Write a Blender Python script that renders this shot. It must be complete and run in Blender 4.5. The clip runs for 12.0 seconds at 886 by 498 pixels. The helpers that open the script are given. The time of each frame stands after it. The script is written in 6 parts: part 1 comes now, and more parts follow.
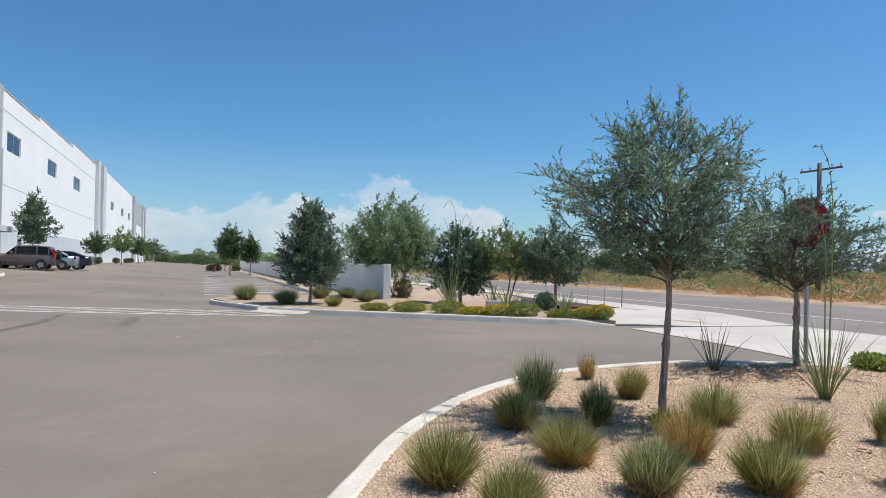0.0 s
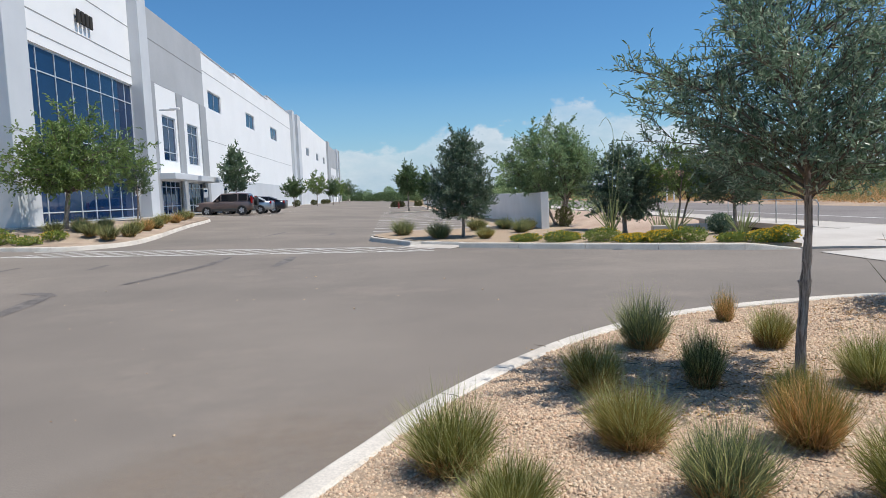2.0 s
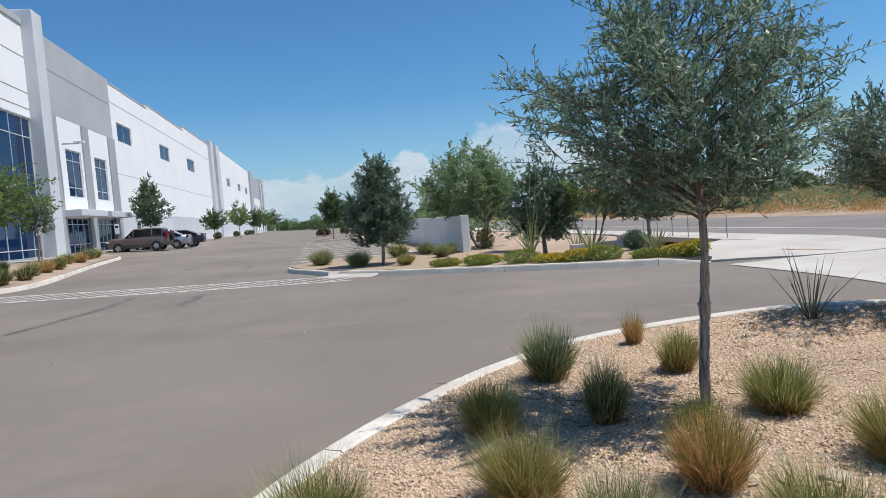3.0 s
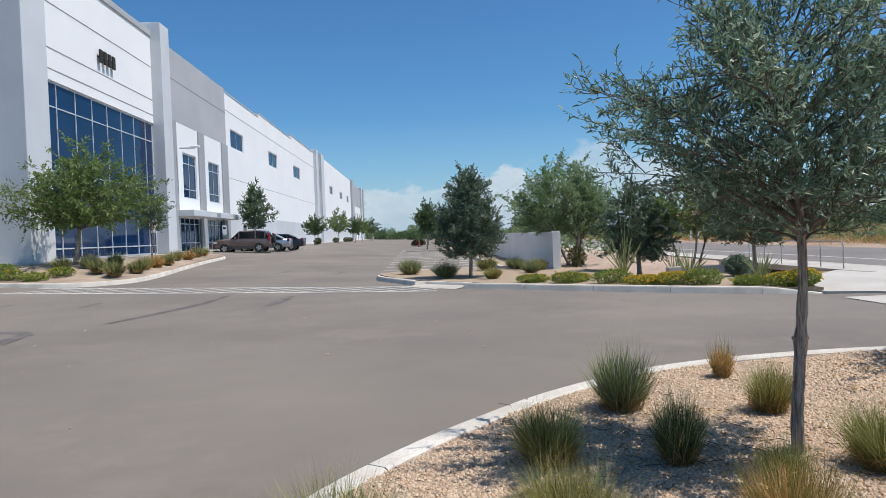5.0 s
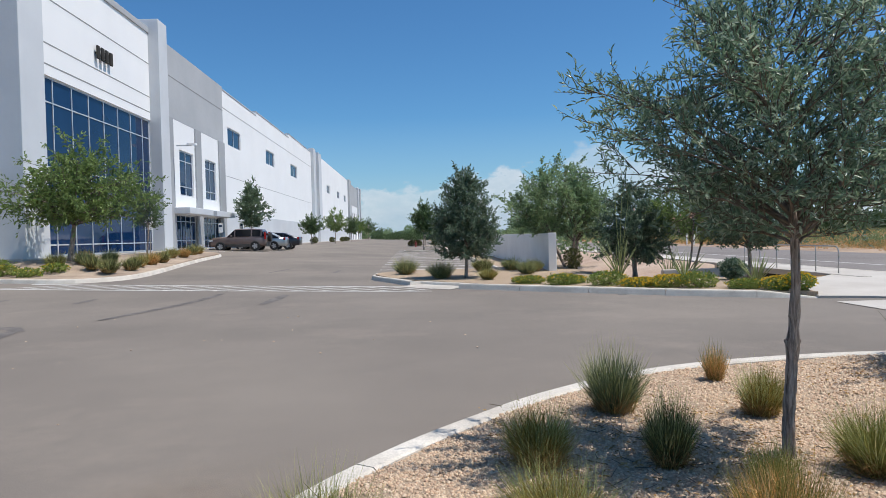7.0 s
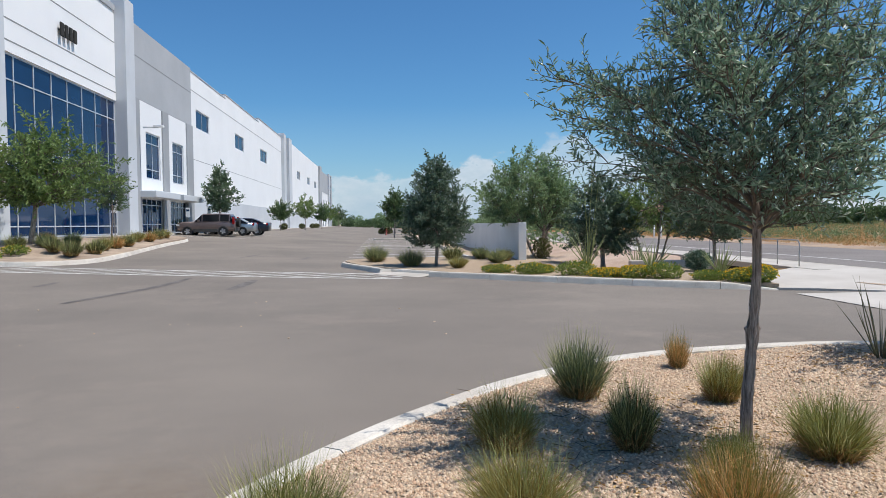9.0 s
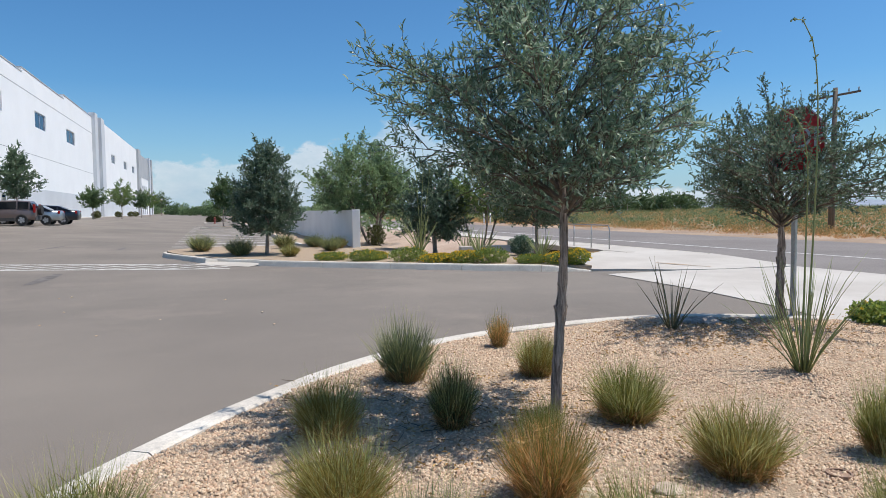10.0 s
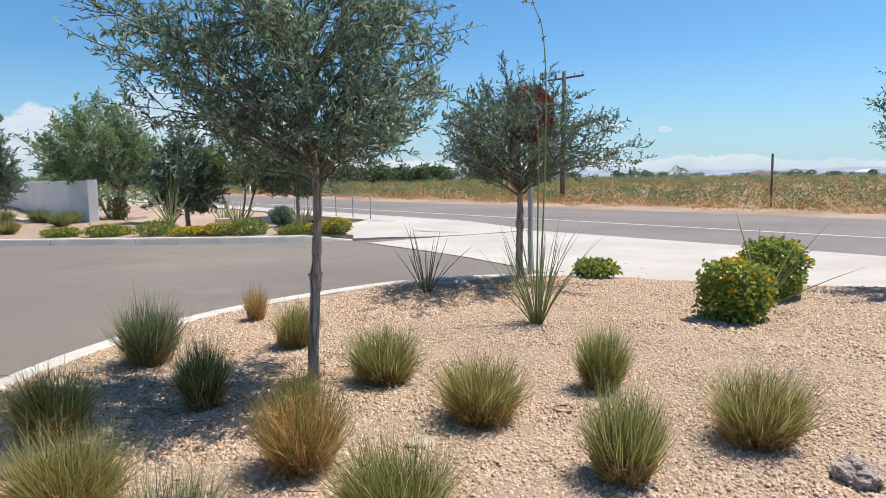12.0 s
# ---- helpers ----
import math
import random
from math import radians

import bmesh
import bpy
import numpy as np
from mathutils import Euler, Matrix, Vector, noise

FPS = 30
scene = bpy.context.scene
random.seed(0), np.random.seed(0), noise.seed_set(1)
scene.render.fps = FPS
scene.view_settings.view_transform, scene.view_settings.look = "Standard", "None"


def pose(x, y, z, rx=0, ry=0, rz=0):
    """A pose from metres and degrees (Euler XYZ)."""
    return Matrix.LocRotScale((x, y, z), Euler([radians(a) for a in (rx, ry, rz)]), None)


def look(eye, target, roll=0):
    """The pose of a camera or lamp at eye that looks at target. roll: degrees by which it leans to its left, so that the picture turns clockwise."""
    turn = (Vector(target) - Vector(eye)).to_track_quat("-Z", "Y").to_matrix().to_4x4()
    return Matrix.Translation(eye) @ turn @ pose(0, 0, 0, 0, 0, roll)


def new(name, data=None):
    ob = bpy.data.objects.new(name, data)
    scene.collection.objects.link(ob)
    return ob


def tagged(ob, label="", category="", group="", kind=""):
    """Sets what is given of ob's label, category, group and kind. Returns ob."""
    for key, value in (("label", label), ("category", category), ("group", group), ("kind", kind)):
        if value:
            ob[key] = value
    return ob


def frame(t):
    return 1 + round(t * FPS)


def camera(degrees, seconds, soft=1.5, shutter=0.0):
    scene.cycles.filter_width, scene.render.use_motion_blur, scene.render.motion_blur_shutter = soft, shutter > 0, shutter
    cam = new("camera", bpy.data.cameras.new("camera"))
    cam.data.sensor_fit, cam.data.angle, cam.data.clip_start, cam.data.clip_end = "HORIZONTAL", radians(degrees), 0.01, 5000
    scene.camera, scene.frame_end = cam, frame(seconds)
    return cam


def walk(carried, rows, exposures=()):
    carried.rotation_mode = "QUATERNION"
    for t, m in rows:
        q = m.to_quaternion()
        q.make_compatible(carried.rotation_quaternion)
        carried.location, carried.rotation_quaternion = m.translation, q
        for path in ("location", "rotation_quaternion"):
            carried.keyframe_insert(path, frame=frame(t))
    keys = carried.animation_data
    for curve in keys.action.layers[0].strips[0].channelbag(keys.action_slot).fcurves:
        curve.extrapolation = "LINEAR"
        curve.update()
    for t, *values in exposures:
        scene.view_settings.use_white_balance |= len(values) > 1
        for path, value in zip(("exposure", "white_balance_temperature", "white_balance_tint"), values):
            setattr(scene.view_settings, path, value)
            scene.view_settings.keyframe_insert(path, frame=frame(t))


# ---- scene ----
cam = camera(66.5, 12.0, soft=0.7)
PATH = [
    (0, (0.523, 1.041, 1.537), (1.206, 2.92, 1.581), 0.9),
    (0.5, (0.855, 1.211, 1.529), (1.437, 3.123, 1.609), -0.1),
    (1, (1.277, 1.515, 1.539), (1.82, 3.439, 1.487), -2.2),
    (1.5, (1.49, 1.637, 1.576), (1.912, 3.592, 1.573), -4.3),
    (2, (1.799, 1.781, 1.532), (1.943, 3.769, 1.373), -2.5),
    (2.5, (2.023, 2.041, 1.546), (2.297, 4.019, 1.439), -3.1),
    (3, (2.175, 2.157, 1.552), (2.527, 4.123, 1.452), -4.7),
    (3.2, (2.243, 2.158, 1.545), (2.484, 4.142, 1.462), -3.2),
    (4.8, (2.428, 2.377, 1.513), (2.568, 4.372, 1.452), -1.7),
    (5, (2.416, 2.387, 1.504), (2.492, 4.385, 1.462), -2.1),
    (5.5, (2.431, 2.413, 1.494), (2.433, 4.412, 1.448), -2.5),
    (6, (2.454, 2.418, 1.492), (2.519, 4.416, 1.444), -2.0),
    (6.5, (2.447, 2.415, 1.499), (2.527, 4.413, 1.459), -1.6),
    (8.3, (2.453, 2.416, 1.462), (2.589, 4.41, 1.403), -0.8),
    (8.5, (2.447, 2.4, 1.476), (2.604, 4.392, 1.409), -1.0),
    (9, (2.449, 2.398, 1.469), (2.621, 4.389, 1.394), -0.5),
    (9.5, (2.506, 2.412, 1.45), (2.873, 4.375, 1.357), -0.1),
    (10, (2.546, 2.417, 1.451), (3.187, 4.308, 1.335), -0.6),
    (10.5, (2.558, 2.427, 1.453), (3.304, 4.281, 1.364), -0.6),
    (11, (2.569, 2.434, 1.435), (3.37, 4.261, 1.29), -1.1),
    (11.5, (2.581, 2.457, 1.419), (3.577, 4.181, 1.23), -1.0),
    (12, (2.631, 2.431, 1.42), (3.87, 3.988, 1.212), -0.6),
]
walk(cam, [(t, look(eye, target, roll)) for t, eye, target, roll in PATH], [(0.0, 0.15, 6500, 10.5), (5.0, 0.07, 6380, 11), (9.0, 0.07, 6380, 11), (10.5, 0.20, 6420, 11), (12.0, 0.34, 6650, 12.5)])


# ---- light ----
world = bpy.data.worlds.new("sky")
scene.world = world
world.use_nodes = True
wn, wl = world.node_tree.nodes, world.node_tree.links
wn.clear()
SUN_TURN, SUN_UP = 103.0, 64.0      # degrees clockwise from +y, degrees above the horizon
sky = wn.new("ShaderNodeTexSky")
sky.sky_type, sky.sun_disc = "NISHITA", False
sky.sun_elevation, sky.sun_rotation = radians(SUN_UP), radians(SUN_TURN)
sky.altitude, sky.air_density, sky.dust_density, sky.ozone_density = 300, 1.0, 0.7, 3.5
back = wn.new("ShaderNodeBackground")
back.inputs["Strength"].default_value = 0.10
wout = wn.new("ShaderNodeOutputWorld")
tint = wn.new("ShaderNodeHueSaturation")
tint.inputs["Saturation"].default_value = 1.10
wl.new(sky.outputs[0], tint.inputs["Color"])
clear = wn.new("ShaderNodeMix")
clear.data_type, clear.blend_type = "RGBA", "MULTIPLY"
clear.inputs[0].default_value, clear.inputs[7].default_value = 1.0, (0.64, 0.97, 1.12, 1)
wl.new(tint.outputs[0], clear.inputs[6])
wl.new(clear.outputs[2], back.inputs[0])
wl.new(back.outputs[0], wout.inputs[0])

sun = new("sun", bpy.data.lights.new("sun", "SUN"))
sun.data.energy, sun.data.angle, sun.data.color = 4.5, radians(0.55), (1.0, 0.95, 0.88)
sx, sy = math.sin(radians(SUN_TURN)), math.cos(radians(SUN_TURN))
cu, su = math.cos(radians(SUN_UP)), math.sin(radians(SUN_UP))
sun.matrix_world = look((100 * sx * cu, 100 * sy * cu, 100 * su), (0, 0, 0))


# ---- materials ----
def material(name, rough=0.8, metal=0.0, spec=0.5):
    m = bpy.data.materials.new(name)
    m.use_nodes = True
    b = m.node_tree.nodes["Principled BSDF"]
    b.inputs["Roughness"].default_value = rough
    b.inputs["Metallic"].default_value = metal
    b.inputs["Specular IOR Level"].default_value = spec
    return m, m.node_tree.nodes, m.node_tree.links, b


def noise_node(n, l, scale, detail=4.0, rough=0.6, stretch=None):
    tc = n.new("ShaderNodeTexCoord")
    t = n.new("ShaderNodeTexNoise")
    t.inputs["Scale"].default_value = scale
    t.inputs["Detail"].default_value = detail
    t.inputs["Roughness"].default_value = rough
    if stretch:
        mp = n.new("ShaderNodeMapping")
        mp.inputs["Scale"].default_value = stretch
        l.new(tc.outputs["Object"], mp.inputs[0])
        l.new(mp.outputs[0], t.inputs["Vector"])
    else:
        l.new(tc.outputs["Object"], t.inputs["Vector"])
    return t.outputs["Fac"]


def ramp(n, l, fac, stops):
    r = n.new("ShaderNodeValToRGB")
    e = r.color_ramp.elements
    while len(e) < len(stops):
        e.new(0.5)
    for k, (p, c) in enumerate(stops):
        e[k].position, e[k].color = p, (*c, 1)
    l.new(fac, r.inputs[0])
    return r.outputs[0]


def mix(n, l, fac, a, b, kind="MIX"):
    x = n.new("ShaderNodeMix")
    x.data_type, x.blend_type = "RGBA", kind
    for sock, v in ((x.inputs[0], fac), (x.inputs[6], a), (x.inputs[7], b)):
        if isinstance(v, (int, float)):
            sock.default_value = v
        elif isinstance(v, tuple):
            sock.default_value = (*v, 1)
        else:
            l.new(v, sock)
    return x.outputs[2]


def bump(n, l, b, height, strength=0.3, dist=0.01):
    u = n.new("ShaderNodeBump")
    u.inputs["Strength"].default_value, u.inputs["Distance"].default_value = strength, dist
    l.new(height, u.inputs["Height"])
    l.new(u.outputs[0], b.inputs["Normal"])


def surface(name, dark, light, coarse, fine, rough=0.85, relief=0.3, depth=0.01, metal=0.0, lo=0.35, hi=0.65, stretch=None, wear=None, spec=0.5, grit=1.0):
    """A two-scale surface: broad stains from dark to light, fine grain over them."""
    m, n, l, b = material(name, rough, metal, spec)
    big = noise_node(n, l, coarse, 5, 0.6, stretch)
    small = noise_node(n, l, fine, 3, 0.7, stretch)
    col = ramp(n, l, big, [(lo, dark), (hi, light)])
    grain = ramp(n, l, small, [(0.3, (0.72, 0.72, 0.72)), (0.7, (1.16, 1.16, 1.16))])
    col = mix(n, l, 0.8 * grit, col, grain, "MULTIPLY")
    if wear:
        spot = noise_node(n, l, wear[1], 6, 0.75)
        mask = ramp(n, l, spot, [(wear[2], (0, 0, 0)), (wear[3], (1, 1, 1))])
        col = mix(n, l, mask, col, wear[0])
    l.new(col, b.inputs["Base Color"])
    if relief:
        bump(n, l, b, small, relief, depth)
    return m


def pieces(name, colours, rough=0.85, per="island", fine=60, relief=0.3):
    """Colours that differ from piece to piece."""
    m, n, l, b = material(name, rough)
    if per == "island":
        r = n.new("ShaderNodeNewGeometry").outputs["Random Per Island"]
    else:
        r = n.new("ShaderNodeObjectInfo").outputs["Random"]
    k = len(colours) - 1
    col = ramp(n, l, r, [(i / k, c) for i, c in enumerate(colours)])
    small = noise_node(n, l, fine, 3, 0.6)
    col = mix(n, l, 0.7, col, ramp(n, l, small, [(0.3, (0.75, 0.75, 0.75)), (0.7, (1.15, 1.15, 1.15))]), "MULTIPLY")
    l.new(col, b.inputs["Base Color"])
    if relief:
        bump(n, l, b, small, relief, 0.004)
    return m


def leaf_material(name, colours, rough=0.5, thin=0.35):
    m, n, l, b = material(name, 0.75 if "grass" in name else rough, 0.0, 0.2 if "grass" in name else 0.5)
    r = n.new("ShaderNodeNewGeometry").outputs["Random Per Island"]
    k = len(colours) - 1
    col = ramp(n, l, r, [(i / k, c) for i, c in enumerate(colours)])
    l.new(col, b.inputs["Base Color"])
    tr = n.new("ShaderNodeBsdfTranslucent")
    l.new(col, tr.inputs[0])
    mx = n.new("ShaderNodeMixShader")
    mx.inputs[0].default_value = thin
    out = n["Material Output"]
    l.new(b.outputs[0], mx.inputs[1])
    l.new(tr.outputs[0], mx.inputs[2])
    l.new(mx.outputs[0], out.inputs[0])
    return m


M_ASPHALT = surface("asphalt", (0.175, 0.148, 0.122), (0.237, 0.201, 0.164), 0.16, 90, 0.9, 0.5, 0.006, wear=((0.262, 0.218, 0.176), 0.22, 0.52, 0.76))
M_ROAD = surface("road_asphalt", (0.182, 0.156, 0.138), (0.236, 0.206, 0.184), 0.2, 80, 0.9, 0.4, 0.006)
M_CONCRETE = surface("concrete", (0.445, 0.400, 0.345), (0.545, 0.500, 0.440), 0.5, 70, 0.85, 0.25, 0.003, grit=0.3)
M_KERB = surface("kerb_concrete", (0.53, 0.475, 0.40), (0.70, 0.645, 0.56), 1.6, 70, 0.88, 0.4, 0.004, wear=((0.22, 0.19, 0.15), 3.0, 0.60, 0.78))
M_GRAVEL_BED = surface("gravel_bed", (0.33, 0.238, 0.158), (0.50, 0.382, 0.265), 22, 60, 0.95, 0.9, 0.02, lo=0.3, hi=0.7)
M_STONE = pieces("gravel_stone", [(0.372, 0.244, 0.160), (0.507, 0.355, 0.234), (0.581, 0.432, 0.293), (0.651, 0.516, 0.372), (0.539, 0.358, 0.237), (0.614, 0.470, 0.326), (0.465, 0.330, 0.223)], 0.9, fine=90)
M_BED_DIRT = surface("bed_dirt", (0.27, 0.20, 0.145), (0.45, 0.345, 0.25), 0.9, 30, 0.95, 0.6, 0.02)
M_DIRT = surface("dirt", (0.30, 0.205, 0.135), (0.46, 0.34, 0.235), 0.25, 25, 0.95, 0.6, 0.02)
M_DESERT = surface("desert_ground", (0.26, 0.165, 0.088), (0.40, 0.265, 0.145), 0.06, 4, 0.95, 0.6, 0.05, wear=((0.25, 0.19, 0.09), 0.10, 0.42, 0.60))
M_BASIN = surface("basin_ground", (0.40, 0.28, 0.20), (0.52, 0.39, 0.29), 0.4, 30, 0.95, 0.5, 0.02)
M_PAINT = surface("road_paint", (0.56, 0.54, 0.49), (0.70, 0.68, 0.63), 1.5, 50, 0.8, 0.2, 0.003, wear=((0.24, 0.22, 0.19), 7, 0.60, 0.72))
M_SKID = surface("tyre_mark", (0.095, 0.083, 0.074), (0.145, 0.127, 0.112), 2.0, 60, 0.85, 0.2, 0.003, wear=((0.185, 0.162, 0.142), 3.5, 0.47, 0.62))
M_WHITE = surface("white_paint", (0.84, 0.84, 0.83), (0.88, 0.88, 0.87), 0.3, 30, 0.7, 0.1, 0.003, grit=0.25)
M_GREY = surface("grey_paint", (0.40, 0.41, 0.42), (0.45, 0.46, 0.47), 0.3, 30, 0.7, 0.1, 0.003, grit=0.25)
M_PALE = surface("pale_grey_paint", (0.56, 0.58, 0.60), (0.62, 0.64, 0.66), 0.3, 30, 0.7, 0.1, 0.003, grit=0.25)
M_PILASTER = surface("pilaster_paint", (0.33, 0.34, 0.35), (0.38, 0.39, 0.40), 0.3, 30, 0.7, 0.1, 0.003, grit=0.25)
M_WALL = surface("wall_paint", (0.74, 0.74, 0.73), (0.83, 0.83, 0.82), 0.5, 30, 0.75, 0.15, 0.003, grit=0.25)
M_FRAME = surface("window_frame", (0.62, 0.64, 0.66), (0.70, 0.72, 0.74), 1, 30, 0.4, 0, metal=0.3)
M_JOINT = surface("joint_shadow_gap", (0.25, 0.25, 0.25), (0.30, 0.30, 0.30), 1, 30, 0.9, 0)
M_BARK = surface("bark", (0.15, 0.112, 0.088), (0.52, 0.43, 0.36), 30, 90, 0.95, 1.0, 0.012, stretch=(2.0, 2.0, 0.22), lo=0.36, hi=0.62)
M_LIMB = surface("limb_bark", (0.085, 0.066, 0.052), (0.22, 0.18, 0.145), 6, 40, 0.92, 0.5, 0.006)
M_TWIG = surface("twig", (0.09, 0.07, 0.05), (0.17, 0.135, 0.10), 8, 40, 0.9, 0.3, 0.003)
M_METAL = surface("galvanised_steel", (0.36, 0.36, 0.35), (0.48, 0.48, 0.47), 4, 60, 0.45, 0.1, 0.002, metal=0.7)
M_RUST = surface("brown_steel", (0.24, 0.15, 0.10), (0.36, 0.24, 0.17), 4, 60, 0.7, 0.2, 0.002, metal=0.3)
M_POLE = surface("pole_wood", (0.14, 0.105, 0.08), (0.23, 0.18, 0.14), 2, 30, 0.95, 0.5, 0.01, stretch=(4, 4, 0.3))
M_BLACK = surface("black_rubber", (0.012, 0.012, 0.012), (0.03, 0.03, 0.03), 5, 60, 0.8, 0.2, 0.003)
# near-black: the sign bars' own colour, and painted shade inside culvert and warehouse
M_DARK = surface("dark_bar_and_shade", (0.02, 0.02, 0.02), (0.04, 0.035, 0.03), 2, 20, 0.95, 0)
M_RED = surface("sign_red", (0.60, 0.03, 0.035), (0.68, 0.045, 0.045), 2, 30, 0.45, 0)
M_SIGNWHITE = surface("sign_white", (0.75, 0.75, 0.74), (0.82, 0.82, 0.81), 2, 30, 0.45, 0)
M_OAK = leaf_material("oak_leaf", [(0.092, 0.152, 0.096), (0.156, 0.246, 0.152), (0.240, 0.345, 0.222), (0.480, 0.560, 0.420), (0.132, 0.212, 0.128), (0.195, 0.292, 0.185)], 0.33, 0.45)
M_OAK_DEEP = leaf_material("deep_oak_leaf", [(0.080, 0.126, 0.078), (0.118, 0.178, 0.108), (0.168, 0.234, 0.148), (0.260, 0.322, 0.228)], 0.42, 0.38)
M_MESQUITE = leaf_material("mesquite_leaf", [(0.183, 0.274, 0.119), (0.26, 0.358, 0.17), (0.346, 0.444, 0.23)], 0.5, 0.45)
M_BRIGHT = leaf_material("bright_leaf", [(0.115, 0.180, 0.050), (0.185, 0.265, 0.075), (0.280, 0.365, 0.115)], 0.45, 0.38)
M_FARLEAF = leaf_material("far_leaf", [(0.072, 0.126, 0.050), (0.118, 0.180, 0.072), (0.154, 0.226, 0.090)], 0.6, 0.3)
M_MIDLEAF = leaf_material("mid_leaf", [(0.095, 0.150, 0.085), (0.150, 0.215, 0.120), (0.215, 0.285, 0.165)], 0.5, 0.36)
M_LANTANA = leaf_material("lantana_leaf", [(0.144, 0.207, 0.038), (0.230, 0.296, 0.061), (0.345, 0.372, 0.082)], 0.5, 0.35)
M_CLIPPED = leaf_material("clipped_lantana_leaf", [(0.132, 0.206, 0.044), (0.222, 0.309, 0.068), (0.342, 0.413, 0.094), (0.48, 0.472, 0.099)], 0.42, 0.40)
M_FLOWER = leaf_material("yellow_flower", [(0.75, 0.50, 0.03), (0.85, 0.62, 0.05), (0.70, 0.40, 0.02)], 0.6, 0.3)
M_G_GREEN = leaf_material("grass_green", [(0.127, 0.134, 0.027), (0.215, 0.211, 0.05), (0.317, 0.293, 0.091)], 0.5, 0.42)
M_G_BLUE = leaf_material("grass_blue_green", [(0.097, 0.122, 0.058), (0.152, 0.181, 0.087), (0.219, 0.249, 0.124)], 0.5, 0.42)
M_G_OLIVE = leaf_material("grass_olive", [(0.172, 0.138, 0.032), (0.286, 0.231, 0.059), (0.398, 0.327, 0.102)], 0.5, 0.42)
M_G_DRY = leaf_material("grass_dry", [(0.467, 0.243, 0.074), (0.685, 0.419, 0.162), (0.849, 0.595, 0.293)], 0.7, 0.3)
M_G_STRAW = leaf_material("grass_straw", [(0.25, 0.144, 0.057), (0.423, 0.259, 0.103), (0.625, 0.418, 0.182)], 0.7, 0.25)
M_G_DARK = leaf_material("grass_dark", [(0.079, 0.084, 0.029), (0.127, 0.13, 0.048), (0.175, 0.176, 0.073)], 0.5, 0.3)
M_G_TIP = leaf_material("grass_tip", [(0.308, 0.345, 0.110), (0.462, 0.471, 0.187), (0.616, 0.575, 0.286)], 0.6, 0.42)
M_YUCCA_DULL = leaf_material("yucca_leaf_dull", [(0.10, 0.10, 0.055), (0.165, 0.16, 0.085), (0.24, 0.205, 0.13)], 0.6, 0.15)
M_YUCCA = leaf_material("yucca_leaf", [(0.19, 0.23, 0.075), (0.28, 0.32, 0.12), (0.37, 0.39, 0.18)], 0.5, 0.2)
M_SCRUB = leaf_material("scrub_leaf", [(0.303, 0.242, 0.09), (0.474, 0.327, 0.129), (0.72, 0.412, 0.179), (0.246, 0.227, 0.09)], 0.7, 0.3)
M_STRAW = leaf_material("straw", [(0.558, 0.293, 0.115), (0.712, 0.415, 0.19), (0.475, 0.22, 0.085)], 0.8, 0.3)
M_SAGE = leaf_material("sage_leaf", [(0.165, 0.225, 0.092), (0.225, 0.292, 0.125), (0.290, 0.340, 0.165)], 0.7, 0.3)


def glass_material():
    m, n, l, b = material("tinted_glass", 0.03)
    big = noise_node(n, l, 0.35, 2)
    l.new(ramp(n, l, big, [(0.3, (0.004, 0.022, 0.070)), (0.7, (0.008, 0.034, 0.095))]), b.inputs["Base Color"])
    b.inputs["IOR"].default_value = 1.45
    b.inputs["Specular IOR Level"].default_value = 0.32
    return m


M_GLASS = glass_material()


# ---- making things ----
def link_mesh(name, verts, faces, mat, parent=None, smooth=False):
    me = bpy.data.meshes.new(name)
    me.from_pydata([tuple(v) for v in verts], [], faces)
    me.update()
    if mat:
        me.materials.append(mat)
    if smooth:
        me.polygons.foreach_set("use_smooth", [True] * len(me.polygons))
    ob = new(name, me)
    if parent:
        ob.parent = parent
    return ob


def part(name, bm, mat, parent=None, label="", smooth=False):
    me = bpy.data.meshes.new(name)
    bm.to_mesh(me)
    bm.free()
    me.materials.append(mat)
    if smooth:
        me.polygons.foreach_set("use_smooth", [True] * len(me.polygons))
    ob = new(name, me)
    if parent:
        ob.parent = parent
    if label:
        ob["label"] = label
    return ob


def thing(name, at, label, category, group="", kind="", turn=0.0):
    ob = new(name)
    ob.empty_display_size = 0.2
    ob.matrix_basis = pose(*at, 0, 0, turn)
    return tagged(ob, label, category, group, kind)


def add_box(bm, x0, x1, y0, y1, z0, z1, bev=0.0):
    vs = [bm.verts.new((x, y, z)) for z in (z0, z1) for x, y in ((x0, y0), (x1, y0), (x1, y1), (x0, y1))]
    fs = [bm.faces.new([vs[i] for i in q]) for q in ((3, 2, 1, 0), (4, 5, 6, 7), (0, 1, 5, 4), (1, 2, 6, 5), (2, 3, 7, 6), (3, 0, 4, 7))]
    if bev:
        es = {e for f in fs for e in f.edges}
        bmesh.ops.bevel(bm, geom=list(es), offset=bev, segments=1, affect="EDGES")


def box_mesh(x0, x1, y0, y1, z0, z1, bev=0.0):
    bm = bmesh.new()
    add_box(bm, x0, x1, y0, y1, z0, z1, bev)
    return bm


